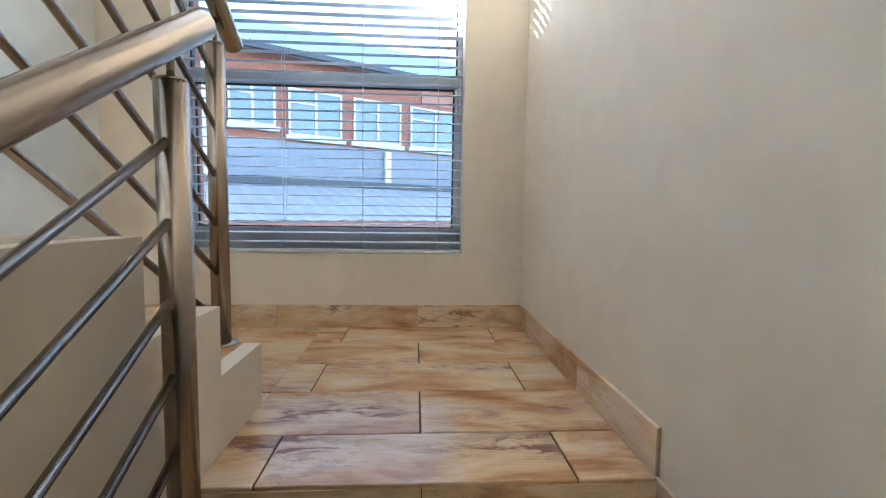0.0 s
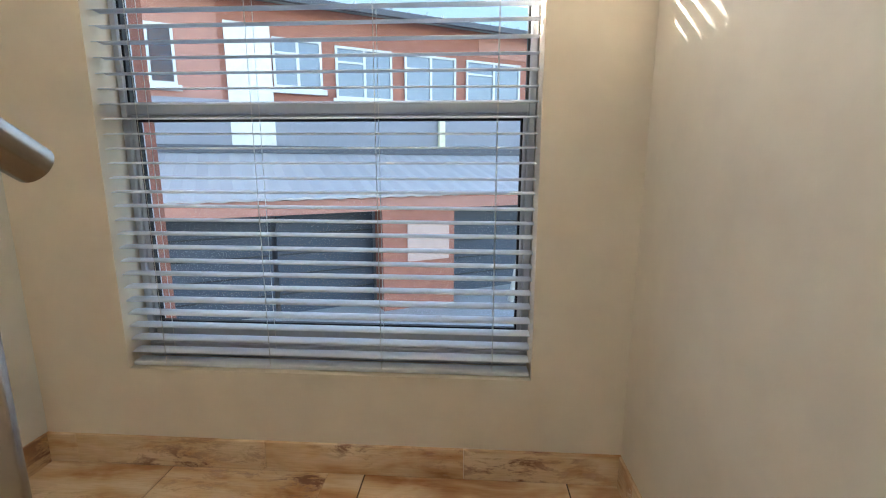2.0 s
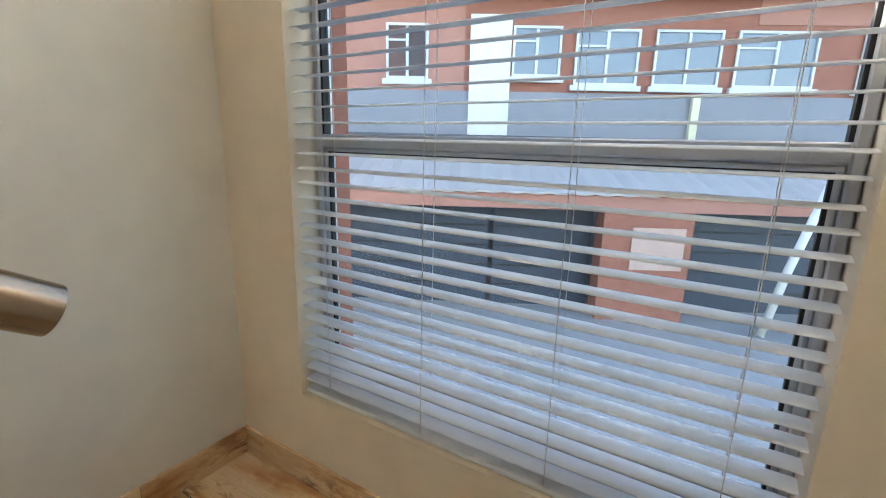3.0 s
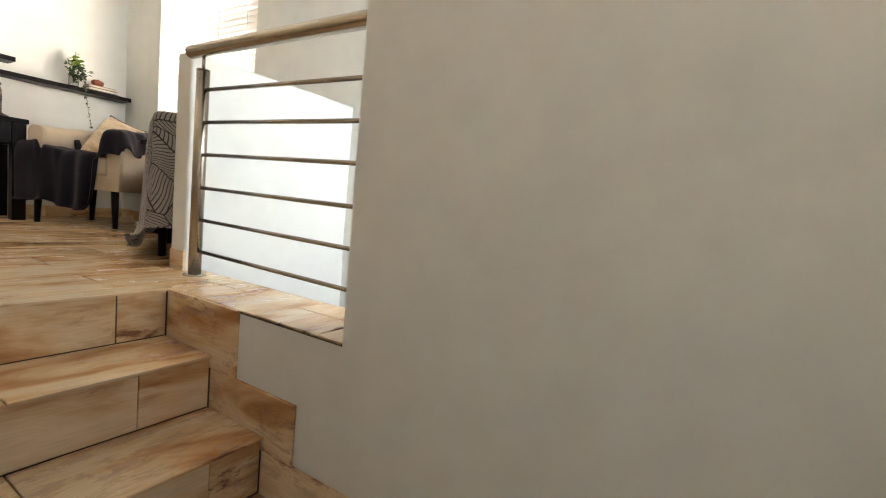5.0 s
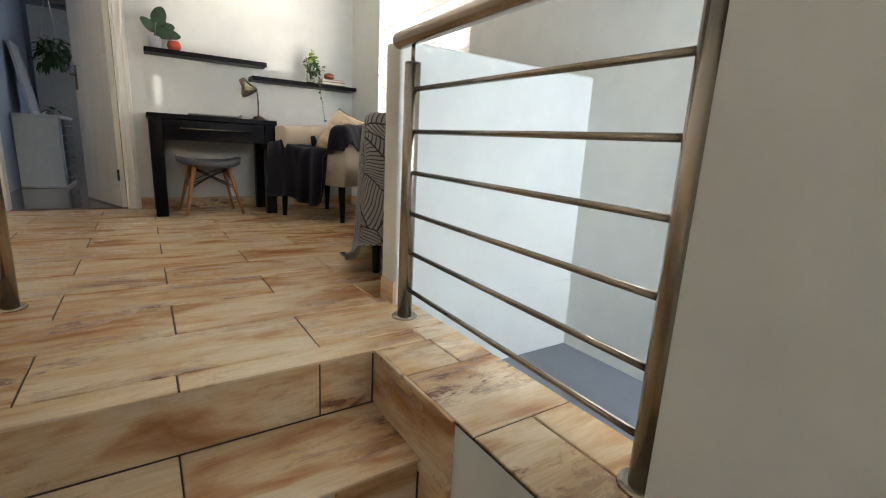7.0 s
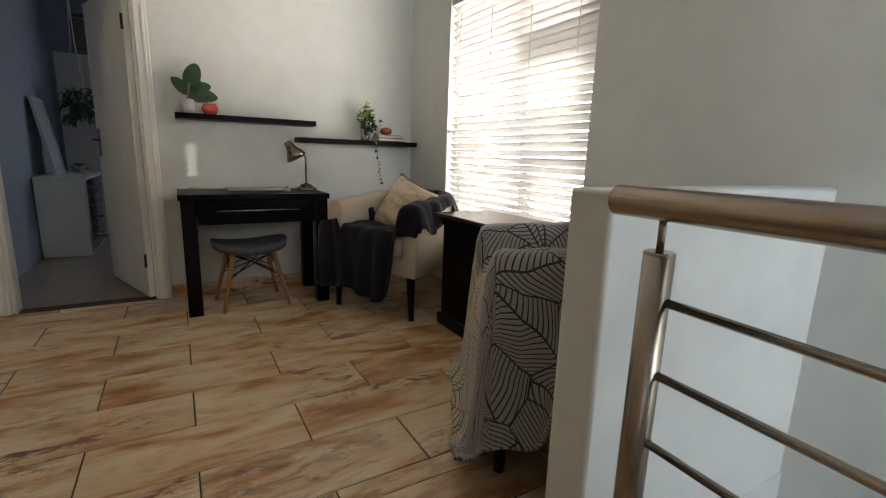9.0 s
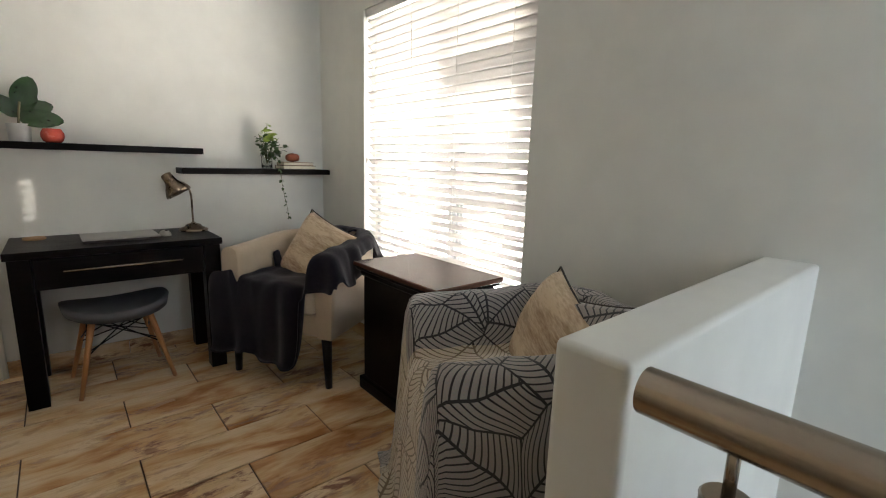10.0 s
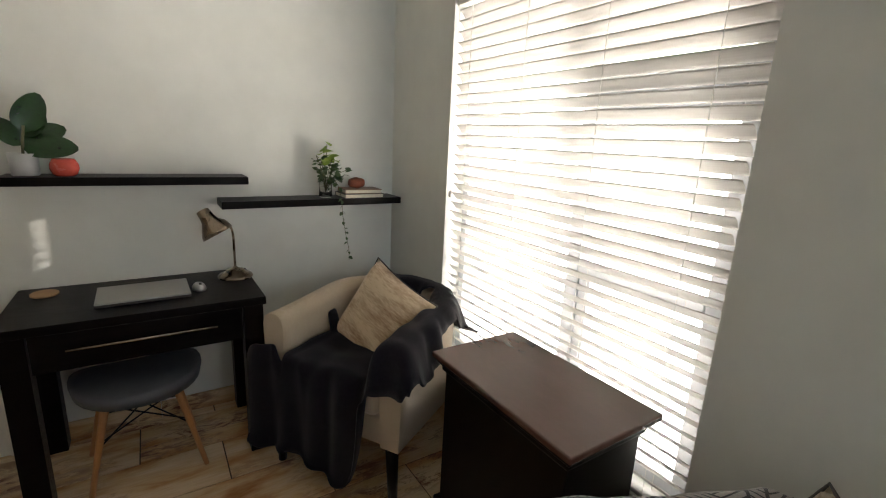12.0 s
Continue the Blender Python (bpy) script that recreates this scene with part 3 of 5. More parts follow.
def landing_window():
    a, b, c, d = LWIN
    w = thing("window_1", "grey aluminium stair window with a transom bar", "window", pose(0, 0.125, 0), kind="structure")
    e = 0.002
    bar(w, a + e, b - e, -0.03, 0.03, c + e, c + 0.055)
    bar(w, a + e, b - e, -0.03, 0.03, d - 0.055, d - e)
    q = 0.026
    bar(w, a + e, a + q, -0.03, 0.03, c + 0.055, d - 0.055)
    bar(w, b - q, b - e, -0.03, 0.03, c + 0.055, d - 0.055)
    bar(w, a + q, b - q, -0.032, 0.03, 1.214, 1.254)
    # opening sash below the transom
    s0, s1, t0, t1 = a + q, b - q, c + 0.055, 1.214
    bar(w, s0, s1, -0.02, 0.025, t0, t0 + 0.07)
    bar(w, s0, s1, -0.02, 0.025, t1 - 0.014, t1)
    bar(w, s0, s0 + 0.014, -0.02, 0.025, t0 + 0.07, t1 - 0.014)
    bar(w, s1 - 0.014, s1, -0.02, 0.025, t0 + 0.07, t1 - 0.014)
    q0, q1, r0, r1 = s0 + 0.014, s1 - 0.014, t0 + 0.07, t1 - 0.014
    part("gasket", boxes((q0, q1, -0.012, 0.006, r0, r0 + 0.007), (q0, q1, -0.012, 0.006, r1 - 0.007, r1), (q0, q0 + 0.007, -0.012, 0.006, r0 + 0.007, r1 - 0.007), (q1 - 0.007, q1, -0.012, 0.006, r0 + 0.007, r1 - 0.007)), M_GASKET, w)
    pane(w, q0 + 0.007, q1 - 0.007, r0 + 0.007, r1 - 0.007)
    q0, q1, r0, r1 = a + q, b - q, 1.254, d - 0.055
    part("gasket", boxes((q0, q0 + 0.008, -0.02, 0.01, r0, r1), (q1 - 0.008, q1, -0.02, 0.01, r0, r1)), M_GASKET, w)
    pane(w, q0 + 0.008, q1 - 0.008, r0, r1)
    return w


landing_window()


def lounge_window():
    # local x runs along -y of the room, so that local y points outwards
    w = thing("window_2", "tall white-framed lounge window with mullion and transoms", "window", pose(XW - 0.13, 0, 0, 0, 0, 90), kind="structure")
    a, b, c, d = RWIN[0], RWIN[1], RWIN[2], RWIN[3]
    e = 0.002
    m0, m1 = -4.30, -4.24
    bar(w, a + e, b - e, -0.03, 0.03, c + e, c + 0.055)
    bar(w, a + e, b - e, -0.03, 0.03, d - 0.055, d - e)
    bar(w, a + e, a + 0.05, -0.03, 0.03, c + 0.055, d - 0.055)
    bar(w, b - 0.09, b - e, -0.03, 0.03, c + 0.055, d - 0.055)
    bar(w, m0, m1, -0.032, 0.03, c + 0.055, d - 0.055)
    bar(w, m1, b - 0.09, -0.03, 0.03, 2.63, 2.77)
    bar(w, m1, b - 0.09, -0.03, 0.03, 2.06, 2.11)
    bar(w, m1, m1 + 0.05, -0.02, 0.028, c + 0.055, 2.06)
    pane(w, a + 0.05, m0, c + 0.055, d - 0.055)
    pane(w, m1, b - 0.09, 2.77, d - 0.055)
    pane(w, m1, b - 0.09, 2.11, 2.63)
    pane(w, m1 + 0.05, b - 0.09, c + 0.055, 2.06)
    return w


lounge_window()
# frame of the assumed void window, out of view
vw = thing("window_3", "assumed unseen window of the stair void, enlarged for fill light", "window", pose(0, 0.125, 0), kind="structure")
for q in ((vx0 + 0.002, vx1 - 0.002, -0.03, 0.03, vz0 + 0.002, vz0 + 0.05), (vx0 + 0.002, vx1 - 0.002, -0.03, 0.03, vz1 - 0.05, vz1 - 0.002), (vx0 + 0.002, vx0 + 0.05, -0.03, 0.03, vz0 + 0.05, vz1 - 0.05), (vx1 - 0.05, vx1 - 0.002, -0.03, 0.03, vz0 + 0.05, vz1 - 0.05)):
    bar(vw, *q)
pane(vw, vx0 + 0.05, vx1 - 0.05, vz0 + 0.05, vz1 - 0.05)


def blind(label, m, width, zb, zt, tilt, material, wand_side, sun_gap=(0, 0)):
    """Venetian blind in a local frame: x across from 0 to width, y outwards, heights absolute."""
    b = thing("venetian_blind", label, "blind", m)
    sb = bmesh.new()
    segs, dep, bow = 6, 0.05, 0.004
    for side in (0.0, 0.0016):
        for i in range(segs + 1):
            t = i / segs * 2 - 1
            for xx in (0.004, width - 0.004):
                sb.verts.new((xx, t * dep / 2, bow * (1 - t * t) + side))
    sb.verts.ensure_lookup_table()
    vv = sb.verts
    k = 2 * (segs + 1)
    for i in range(segs):
        for o in (0, k):
            f = sb.faces.new((vv[o + 2 * i], vv[o + 2 * i + 1], vv[o + 2 * i + 3], vv[o + 2 * i + 2]))
            f.smooth = True
    for i in (0, segs):
        sb.faces.new((vv[2 * i], vv[2 * i + 1], vv[k + 2 * i + 1], vv[k + 2 * i]))
    me = mesh_of("slat", sb, material)
    zz, rng = zb + 0.05, random.Random(4)
    while zz < zt - 0.06:
        s = new("slat", me)
        s.parent = b
        aside = sun_gap[0] < zz < sun_gap[1]     # slats shifted and shortened to pass sun spots onto the desk wall
        turn = pose(0.0150 if aside else 0, 0, zz, tilt + rng.uniform(-1.6, 1.6), rng.uniform(-0.12, 0.12), 0)
        s.matrix_local = turn @ Matrix.Diagonal((1 - 0.026 / width if aside else 1, 1, 1, 1))
        zz += 0.0455
    part("bottom_rail", soft_box(0.002, width - 0.002, -0.025, 0.025, zb, zb + 0.016, r=0.004), material, b, "white bottom rail")
    part("head_rail", soft_box(0.002, width - 0.002, -0.028, 0.028, zt - 0.05, zt - 0.002, r=0.004), material, b)
    for fx in (0.09, 0.36, 0.64, 0.91):
        for yy in (-0.026, 0.026):
            part("ladder_cord", tube(bmesh.new(), ((fx * width, yy, zb + 0.01), (fx * width, yy, zt - 0.04)), 0.0011, 5), M_CORD, b)
    wx = 0.03 if wand_side < 0 else width - 0.03
    part("pull_cord", tube(bmesh.new(), ((wx, -0.034, zt - 0.5 - 0.38), (wx, -0.034, zt - 0.05)), 0.0016, 5), M_CORD, b)
    part("cord_tassel", lathe(bmesh.new(), ((0.004, 0), (0.010, 0.008), (0.011, 0.022), (0.004, 0.034)), 10, (wx, -0.034, zt - 0.5 - 0.41)), M_CORD, b, "small wooden cord tassel")
    return b


blind("white venetian blind with open slats in the stair window", pose(LWIN[0] + 0.003, 0.030, 0), LWIN[1] - LWIN[0] - 0.006, LWIN[2] + 0.004, LWIN[3], 4, M_SLAT, -1)
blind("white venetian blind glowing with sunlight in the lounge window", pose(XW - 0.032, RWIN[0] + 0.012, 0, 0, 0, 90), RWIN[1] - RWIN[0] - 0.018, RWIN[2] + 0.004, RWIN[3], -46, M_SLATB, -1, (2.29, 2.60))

# ---- steel railings ----


def post(parent, x, y, za, zb, pin):
    bm = tube(bmesh.new(), ((x, y, za), (x, y, zb - 0.003)), 0.026, 20)
    p = part("post", bm, M_STEEL, parent)
    part("post_cap", lathe(bmesh.new(), ((0.026, 0), (0.0265, 0.001), (0.024, 0.004)), 20, (x, y, zb - 0.003)), M_STEEL, p)
    part("flange", lathe(bmesh.new(), ((0.046, 0), (0.046, 0.004), (0.042, 0.008), (0.027, 0.009)), 24, (x, y, za)), M_STEEL, p)
    part("pin", tube(bmesh.new(), ((x, y, zb), (x, y, pin)), 0.0065, 10), M_STEEL, p)


def hand_rail(parent, pts, r=0.0275):
    hb = bmesh.new()
    tube(hb, pts, r, 24)
    for e in hb.edges:
        if len([f for f in e.link_faces if len(f.verts) > 4]) == 1:
            e.smooth = False
    part("handrail", hb, M_STEEL, parent)


BARS = [0.785, 0.652, 0.519, 0.380, 0.244, 0.109]
rail = thing("railing", "brushed steel stair railing with six bars on the tiled ledge", "railing")
post(rail, -2.214, -2.553, UP, UP + 0.868, UP + 0.93)
post(rail, -2.2, -1.585, UP, UP + 0.868, UP + 0.93)
hand_rail(rail, ((-2.214, -2.648, UP + 0.948), (-2.2, -1.481, UP + 0.948)))
for h in BARS:
    part("bar", tube(bmesh.new(), ((-2.214, -2.53, UP + h - 0.001), (-2.2, -1.605, UP + h - 0.014)), 0.008, 10), M_STEEL, rail)

rail = thing("railing", "brushed steel railing guarding the stairwell on the upper floor", "railing")
XR = -1.047
post(rail, XR, -2.47, UP, UP + 0.868, UP + 0.93)
post(rail, XR, -3.183, UP, UP + 0.868, UP + 0.93)
post(rail, -0.06, -3.26, UP, UP + 0.868, UP + 0.93)
hand_rail(rail, ((XR, -2.40, UP + 0.948), (XR, -3.26, UP + 0.948)))
hand_rail(rail, ((XR + 0.03, -3.26, UP + 0.948), (-0.005, -3.26, UP + 0.948)))
for h in BARS:
    part("bar", tube(bmesh.new(), ((XR, -2.49, UP + h), (XR, -3.16, UP + h)), 0.008, 10), M_STEEL, rail)
    part("bar", tube(bmesh.new(), ((XR, -3.20, UP + h), (XR + 0.02, -3.26, UP + h), (-0.005, -3.26, UP + h)), 0.008, 10), M_STEEL, rail)

SL = RISE / GO
rail = thing("railing", "sloping brushed steel railing along the upper flight", "railing")
XB, YB = -1.098, -0.916
post(rail, XB, YB, RISE, 1.03, 1.10)
hand_rail(rail, ((XB + 0.012, -0.813, 1.058), (XR, -2.36, 1.058 + (2.36 - 0.813) * SL)))
for k in range(6):
    zz = 0.943 - 0.138 * k
    part("bar", tube(bmesh.new(), ((XB, YB - 0.02, zz), (XR, -2.45, zz + 1.514 * 0.585)), 0.008, 10), M_STEEL, rail)

rail = thing("railing", "sloping brushed steel railing along the lower flight", "railing")
XA, YA = -0.935, -1.470
post(rail, XA, YA, -RISE, 0.778, 0.85)
post(rail, XA, -3.21, -7 * RISE, 0.782 - 6 * RISE, 0.83 - 6 * RISE)
hand_rail(rail, ((XA, -1.362, 0.907), (XA, -3.35, 0.907 - (3.35 - 1.362) * 0.60)))
for k in range(6):
    zz = 0.680 - 0.128 * k
    part("bar", tube(bmesh.new(), ((XA, YA - 0.015, zz), (XA, -3.19, zz - 1.70 * 0.565)), 0.008, 10), M_STEEL, rail)

# ---- doorway and the room beyond ----
dr = thing("door_1", "open white painted door in a moulded frame", "door", kind="structure")
part("frame", boxes((DX0 - 0.0, DX0 + 0.03, YD - 0.118, YD - 0.002, UP, DZ), (DX1 - 0.03, DX1, YD - 0.118, YD - 0.002, UP, DZ), (DX0 + 0.03, DX1 - 0.03, YD - 0.118, YD - 0.002, DZ - 0.03, DZ)), M_PAINT, dr, "white painted door lining")
for a, b in ((DX0 - 0.062, DX0 + 0.012), (DX1 - 0.012, DX1 + 0.062)):
    ab = soft_box(a, b, YD, YD + 0.018, UP + 0.001, DZ + 0.062, r=0.005)
    architrave = part("architrave", ab, M_PAINT, dr, "white moulded architrave")
    part("moulding", soft_box(a + 0.018, a + 0.034, YD + 0.018, YD + 0.026, UP + 0.001, DZ + 0.04, r=0.003), M_PAINT, architrave)
part("architrave", soft_box(DX0 + 0.012, DX1 - 0.012, YD, YD + 0.018, DZ - 0.012, DZ + 0.062, r=0.005), M_PAINT, dr)
leaf = part("leaf", soft_box(0, 0.80, -0.02, 0.02, UP + 0.008, DZ - 0.034, r=0.003), M_PAINT, dr, "plain white door leaf standing open")
leaf.matrix_local = pose(DX0 + 0.052, YD - 0.045, 0, 0, 0, -70)
for zz in (UP + 0.22, UP + 1.72):
    part("hinge", tube(bmesh.new(), ((-0.004, 0.024, zz), (-0.004, 0.024, zz + 0.09)), 0.008, 10), M_GASKET, leaf, "dark steel hinge")
for side in (-1, 1):
    part("handle", tube(bmesh.new(), ((0.745, 0.02 * side, UP + 1.06), (0.745, 0.06 * side, UP + 1.06), (0.635, 0.065 * side, UP + 1.06)), 0.009, 10), M_STEEL, leaf, "steel lever handle")
    part("lock_plate", boxes((0.72, 0.77, min(0.02 * side, 0.025 * side), max(0.02 * side, 0.025 * side), UP + 0.94, UP + 1.14)), M_STEEL, leaf)

ch = thing("chest_of_drawers", "white bedroom chest with mirrored drawer fronts", "dresser", pose(-0.412, -7.34, UP - 0.002))
part("carcass", soft_box(-0.355, 0, -0.94, 0, 0.0, 0.712, r=0.004), M_LAMINATE, ch, "white laminate carcass")
part("top", soft_box(-0.378, 0.004, -0.955, 0.012, 0.713, 0.737, r=0.004), M_LAMINATE, ch)
for k in range(4):
    d = part("drawer", soft_box(-0.372, -0.357, -0.925, -0.015, 0.03 + 0.17 * k, 0.195 + 0.17 * k, r=0.003), M_MIRROR, ch, "mirrored drawer front")
    for yy in (-0.24, -0.70):
        part("handle", tube(bmesh.new(), ((-0.374, yy - 0.06, 0.12 + 0.17 * k), (-0.392, yy, 0.12 + 0.17 * k), (-0.374, yy + 0.06, 0.12 + 0.17 * k)), 0.006, 8), M_STEEL, d)
fr = thing("picture_frame", "narrow framed picture leaning on the bedroom wall", "picture", pose(-0.545, -7.74, UP + 0.736, 9, 0, 90))
part("frame", boxes((-0.22, 0.22, -0.012, 0.012, 0, 0.035), (-0.22, 0.22, -0.012, 0.012, 0.665, 0.70), (-0.22, -0.185, -0.012, 0.012, 0.035, 0.665), (0.185, 0.22, -0.012, 0.012, 0.035, 0.665)), M_ALU, fr)
part("backing", boxes((-0.185, 0.185, -0.004, 0.004, 0.035, 0.665)), M_GREYPL, fr)
pb = thing("pale_board", "tall pale board with a cut corner standing behind the chest", "panel", pose(-0.50, -8.66, UP))
pbm = bmesh.new()
outline = [(-0.39, 0), (0.04, 0), (0.04, 1.99), (-0.30, 1.99), (-0.355, 1.965), (-0.39, 1.86)]
fronts = [[pbm.verts.new((x, y, z)) for x, z in outline] for y in (0.0, 0.03)]
pbm.faces.new(fronts[0])
pbm.faces.new(fronts[1][::-1])
for k in range(6):
    pbm.faces.new((fronts[0][k], fronts[1][k], fronts[1][(k + 1) % 6], fronts[0][(k + 1) % 6]))
part("board", pbm, M_LAMINATE, pb)
cu = thing("curtain", "taupe grey bedroom curtain in hanging folds", "curtain", pose(-1.11, -8.55, UP))
cb = bmesh.new()
prev = None
for i in range(61):
    xx = -0.30 + 0.5 * i / 60
    yy = 0.035 * math.sin(i * 0.9) + 0.01 * math.sin(i * 2.3)
    col = [cb.verts.new((xx + 0.006 * math.sin(zz * 3 + i), yy * (1 - 0.2 * zz / 2.4), zz)) for zz in (0.02, 0.6, 1.2, 1.8, 2.35)]
    if prev:
        for k in range(4):
            f = cb.faces.new((prev[k], col[k], col[k + 1], prev[k + 1]))
            f.smooth = True
    prev = col
part("pelmet", soft_box(-0.45, 0.46, -0.06, 0.02, 2.03, 2.33, r=0.006), M_CURTAIN, cu, "dark pelmet band above the curtain")
cl = part("cloth", cb, M_CURTAIN, cu)
cl.modifiers.new("thickness", "SOLIDIFY").thickness = 0.004
part("rod", tube(bmesh.new(), ((-0.5, 0, 2.37), (0.45, 0, 2.37)), 0.012, 10), M_STEEL, cu)


# ---- leaves and plants ----
def leaf_mesh(name, length, width, material, bend=0.25, n=6, point=1.0):
    bm = bmesh.new()
    rows = []
    for i in range(n + 1):
        t = i / n
        w = width * 0.5 * math.sin(math.pi * min(t ** 0.8 * 0.97 + 0.02, 1)) ** point
        z = -bend * length * t * t
        rows.append([bm.verts.new((length * t, s * w, z + 0.18 * w * abs(s))) for s in (-1, 0, 1)])
    for a, b in zip(rows, rows[1:]):
        for k in range(2):
            f = bm.faces.new((a[k], b[k], b[k + 1], a[k + 1]))
            f.smooth = True
    return mesh_of(name, bm, material)


def put_leaf(me, parent, base, yaw, pitch, size=1.0, roll=0.0):
    ob = new("leaf", me)
    ob.parent = parent
    ob.matrix_local = pose(*base, 0, 0, yaw) @ pose(0, 0, 0, roll, -pitch, 0) @ Matrix.Scale(size, 4)
    return ob


def hanging_plant():
    p = thing("hanging_plant", "bushy green plant hanging in a macrame cord holder", "plant", pose(-0.70, -8.2, UP + 1.42))
    part("pot", lathe(bmesh.new(), ((0.05, -0.03), (0.09, 0.0), (0.11, 0.09), (0.10, 0.10)), 18), M_POT, p)
    for a in range(3):
        an = a * 2.094
        part("cord", tube(bmesh.new(), ((0.11 * math.cos(an), 0.11 * math.sin(an), 0.09), (0.02 * math.cos(an), 0.02 * math.sin(an), 0.6), (0, 0, TOP - UP - 1.42)), 0.004, 6), M_CORD, p)
    rng = random.Random(3)
    me = leaf_mesh("leaf", 0.075, 0.028, M_IVY, 0.7)
    for k in range(280):
        r = rng.uniform(0.02, 0.14)
        an = rng.uniform(0, 6.28)
        put_leaf(me, p, (r * math.cos(an), r * math.sin(an), rng.uniform(-0.06, 0.20) - r * 0.5), math.degrees(an) + rng.uniform(-40, 40), rng.uniform(-70, 40), rng.uniform(0.7, 1.5), rng.uniform(-30, 30))


hanging_plant()
sp = thing("small_plant", "small dark plant on the bedroom chest", "plant", pose(-0.66, -8.0, UP + 0.736))
part("pot", lathe(bmesh.new(), ((0.04, 0), (0.055, 0.02), (0.06, 0.07), (0.055, 0.075)), 16), M_POT, sp)
rng = random.Random(8)
me = leaf_mesh("leaf", 0.09, 0.03, M_IVY, 0.6)
for k in range(26):
    put_leaf(me, sp, (0, 0, 0.07), rng.uniform(0, 360), rng.uniform(-5, 65), rng.uniform(0.6, 1.4))

# ---- desk and what is on it ----


def desk():
    d = thing("desk", "dark espresso wooden desk with one wide drawer", "desk", pose(-1.948, -5.36, UP))
    w, dep, ht = 0.445, 0.245, 0.752
    part("top", soft_box(-w, w, -0.252, dep, ht - 0.035, ht, r=0.004), M_ESPRESSO, d)
    for sx in (-1, 1):
        for ya, yb in ((0.155, 0.235), (-0.245, -0.165)):
            xa, xb = (-w + 0.012, -w + 0.092) if sx < 0 else (w - 0.092, w - 0.012)
            part("leg", soft_box(xa, xb, ya, yb, 0, ht - 0.036, r=0.003), M_ESPRESSO, d)
        xx = sx * (w - 0.05)
        part("side_panel", boxes((xx - 0.012, xx + 0.012, -0.164, 0.154, ht - 0.19, ht - 0.036)), M_ESPRESSO, d)
    part("back_panel", boxes((-w + 0.093, w - 0.093, -0.235, -0.215, ht - 0.19, ht - 0.036)), M_ESPRESSO, d)
    dw = part("drawer", soft_box(-w + 0.096, w - 0.096, 0.205, 0.228, ht - 0.185, ht - 0.04, r=0.003), M_ESPRESSO, d)
    part("handle", tube(bmesh.new(), ((-0.245, 0.252, ht - 0.10), (0.245, 0.252, ht - 0.10)), 0.0055, 10), M_STEEL, dw, "long slim steel handle")
    for sx in (-0.2, 0.2):
        part("handle_foot", tube(bmesh.new(), ((sx, 0.228, ht - 0.10), (sx, 0.252, ht - 0.10)), 0.005, 8), M_STEEL, dw)


desk()
DT = UP + 0.752


def laptop():
    l = thing("laptop", "closed silver laptop lying on the desk", "laptop", pose(-1.95, -5.345, DT + 0.001, 0, 0, 181))
    part("base", soft_box(-0.165, 0.165, -0.115, 0.115, 0.002, 0.012, r=0.003), M_BOOKA, l, "dark lower shell")
    part("lid", soft_box(-0.165, 0.165, -0.115, 0.115, 0.0125, 0.020, r=0.003), M_SILVER, l)
    for sx in (-0.13, 0.13):
        for sy in (-0.09, 0.09):
            part("foot", boxes((sx - 0.008, sx + 0.008, sy - 0.006, sy + 0.006, -0.001, 0.002)), M_GASKET, l)


laptop()
ms = thing("computer_mouse", "small silver computer mouse beside the laptop", "mouse", pose(-2.155, -5.335, DT, 0, 0, 10))
mb = bmesh.new()
bmesh.ops.create_uvsphere(mb, u_segments=20, v_segments=10, radius=1.0)
for v in mb.verts:
    v.co = Vector((v.co.x * 0.027, v.co.y * 0.047, 0.004 + max(v.co.z, -0.12) * 0.028))
for f in mb.faces:
    f.smooth = True
part("shell", mb, M_SILVER, ms)
part("wheel", tube(bmesh.new(), ((-0.004, 0.02, 0.029), (0.004, 0.02, 0.029)), 0.006, 10), M_GASKET, ms)
solid("coaster", lathe(bmesh.new(), ((0.044, 0), (0.047, 0.002), (0.047, 0.009), (0.044, 0.011)), 28), M_CORK, "round tan cork coaster on the desk", "coaster", m=pose(-1.605, -5.50, DT))


def desk_lamp():
    l = thing("desk_lamp", "antique brass desk lamp with a bell shade", "lamp", pose(-2.325, -5.47, DT, 0, 0, 15))
    part("base", lathe(bmesh.new(), ((0.078, 0), (0.080, 0.006), (0.074, 0.014), (0.048, 0.024), (0.040, 0.036), (0.016, 0.044), (0.008, 0.052)), 32), M_BRASS, l)
    arc = [(0, 0, 0.05), (0, 0, 0.20)] + [(0.062 - 0.062 * math.cos(a), 0, 0.20 + 0.09 * math.sin(a)) for a in (0.4, 0.8, 1.2, 1.57)]
    part("neck", tube(bmesh.new(), arc, 0.0055, 10), M_BRASS, l)
    sh = part("shade", lathe(bmesh.new(), ((0.022, 0.070), (0.028, 0.066), (0.031, 0.030), (0.036, 0.012), (0.052, -0.012), (0.068, -0.040), (0.072, -0.058), (0.069, -0.058), (0.050, -0.014), (0.034, 0.008), (0.026, 0.03)), 28), M_BRASS, l)
    sh.matrix_local = pose(0.098, 0, 0.275, 20, 24, 0)
    part("bulb", lathe(bmesh.new(), ((0.010, 0.03), (0.014, 0.01), (0.026, -0.018), (0.026, -0.03), (0.012, -0.045)), 16), M_LAMINATE, sh, "unlit white bulb")
    part("switch", lathe(bmesh.new(), ((0.006, 0.03), (0.006, 0.038), (0.004, 0.04)), 10, (0.045, 0.02, 0)), M_GASKET, l)


desk_lamp()

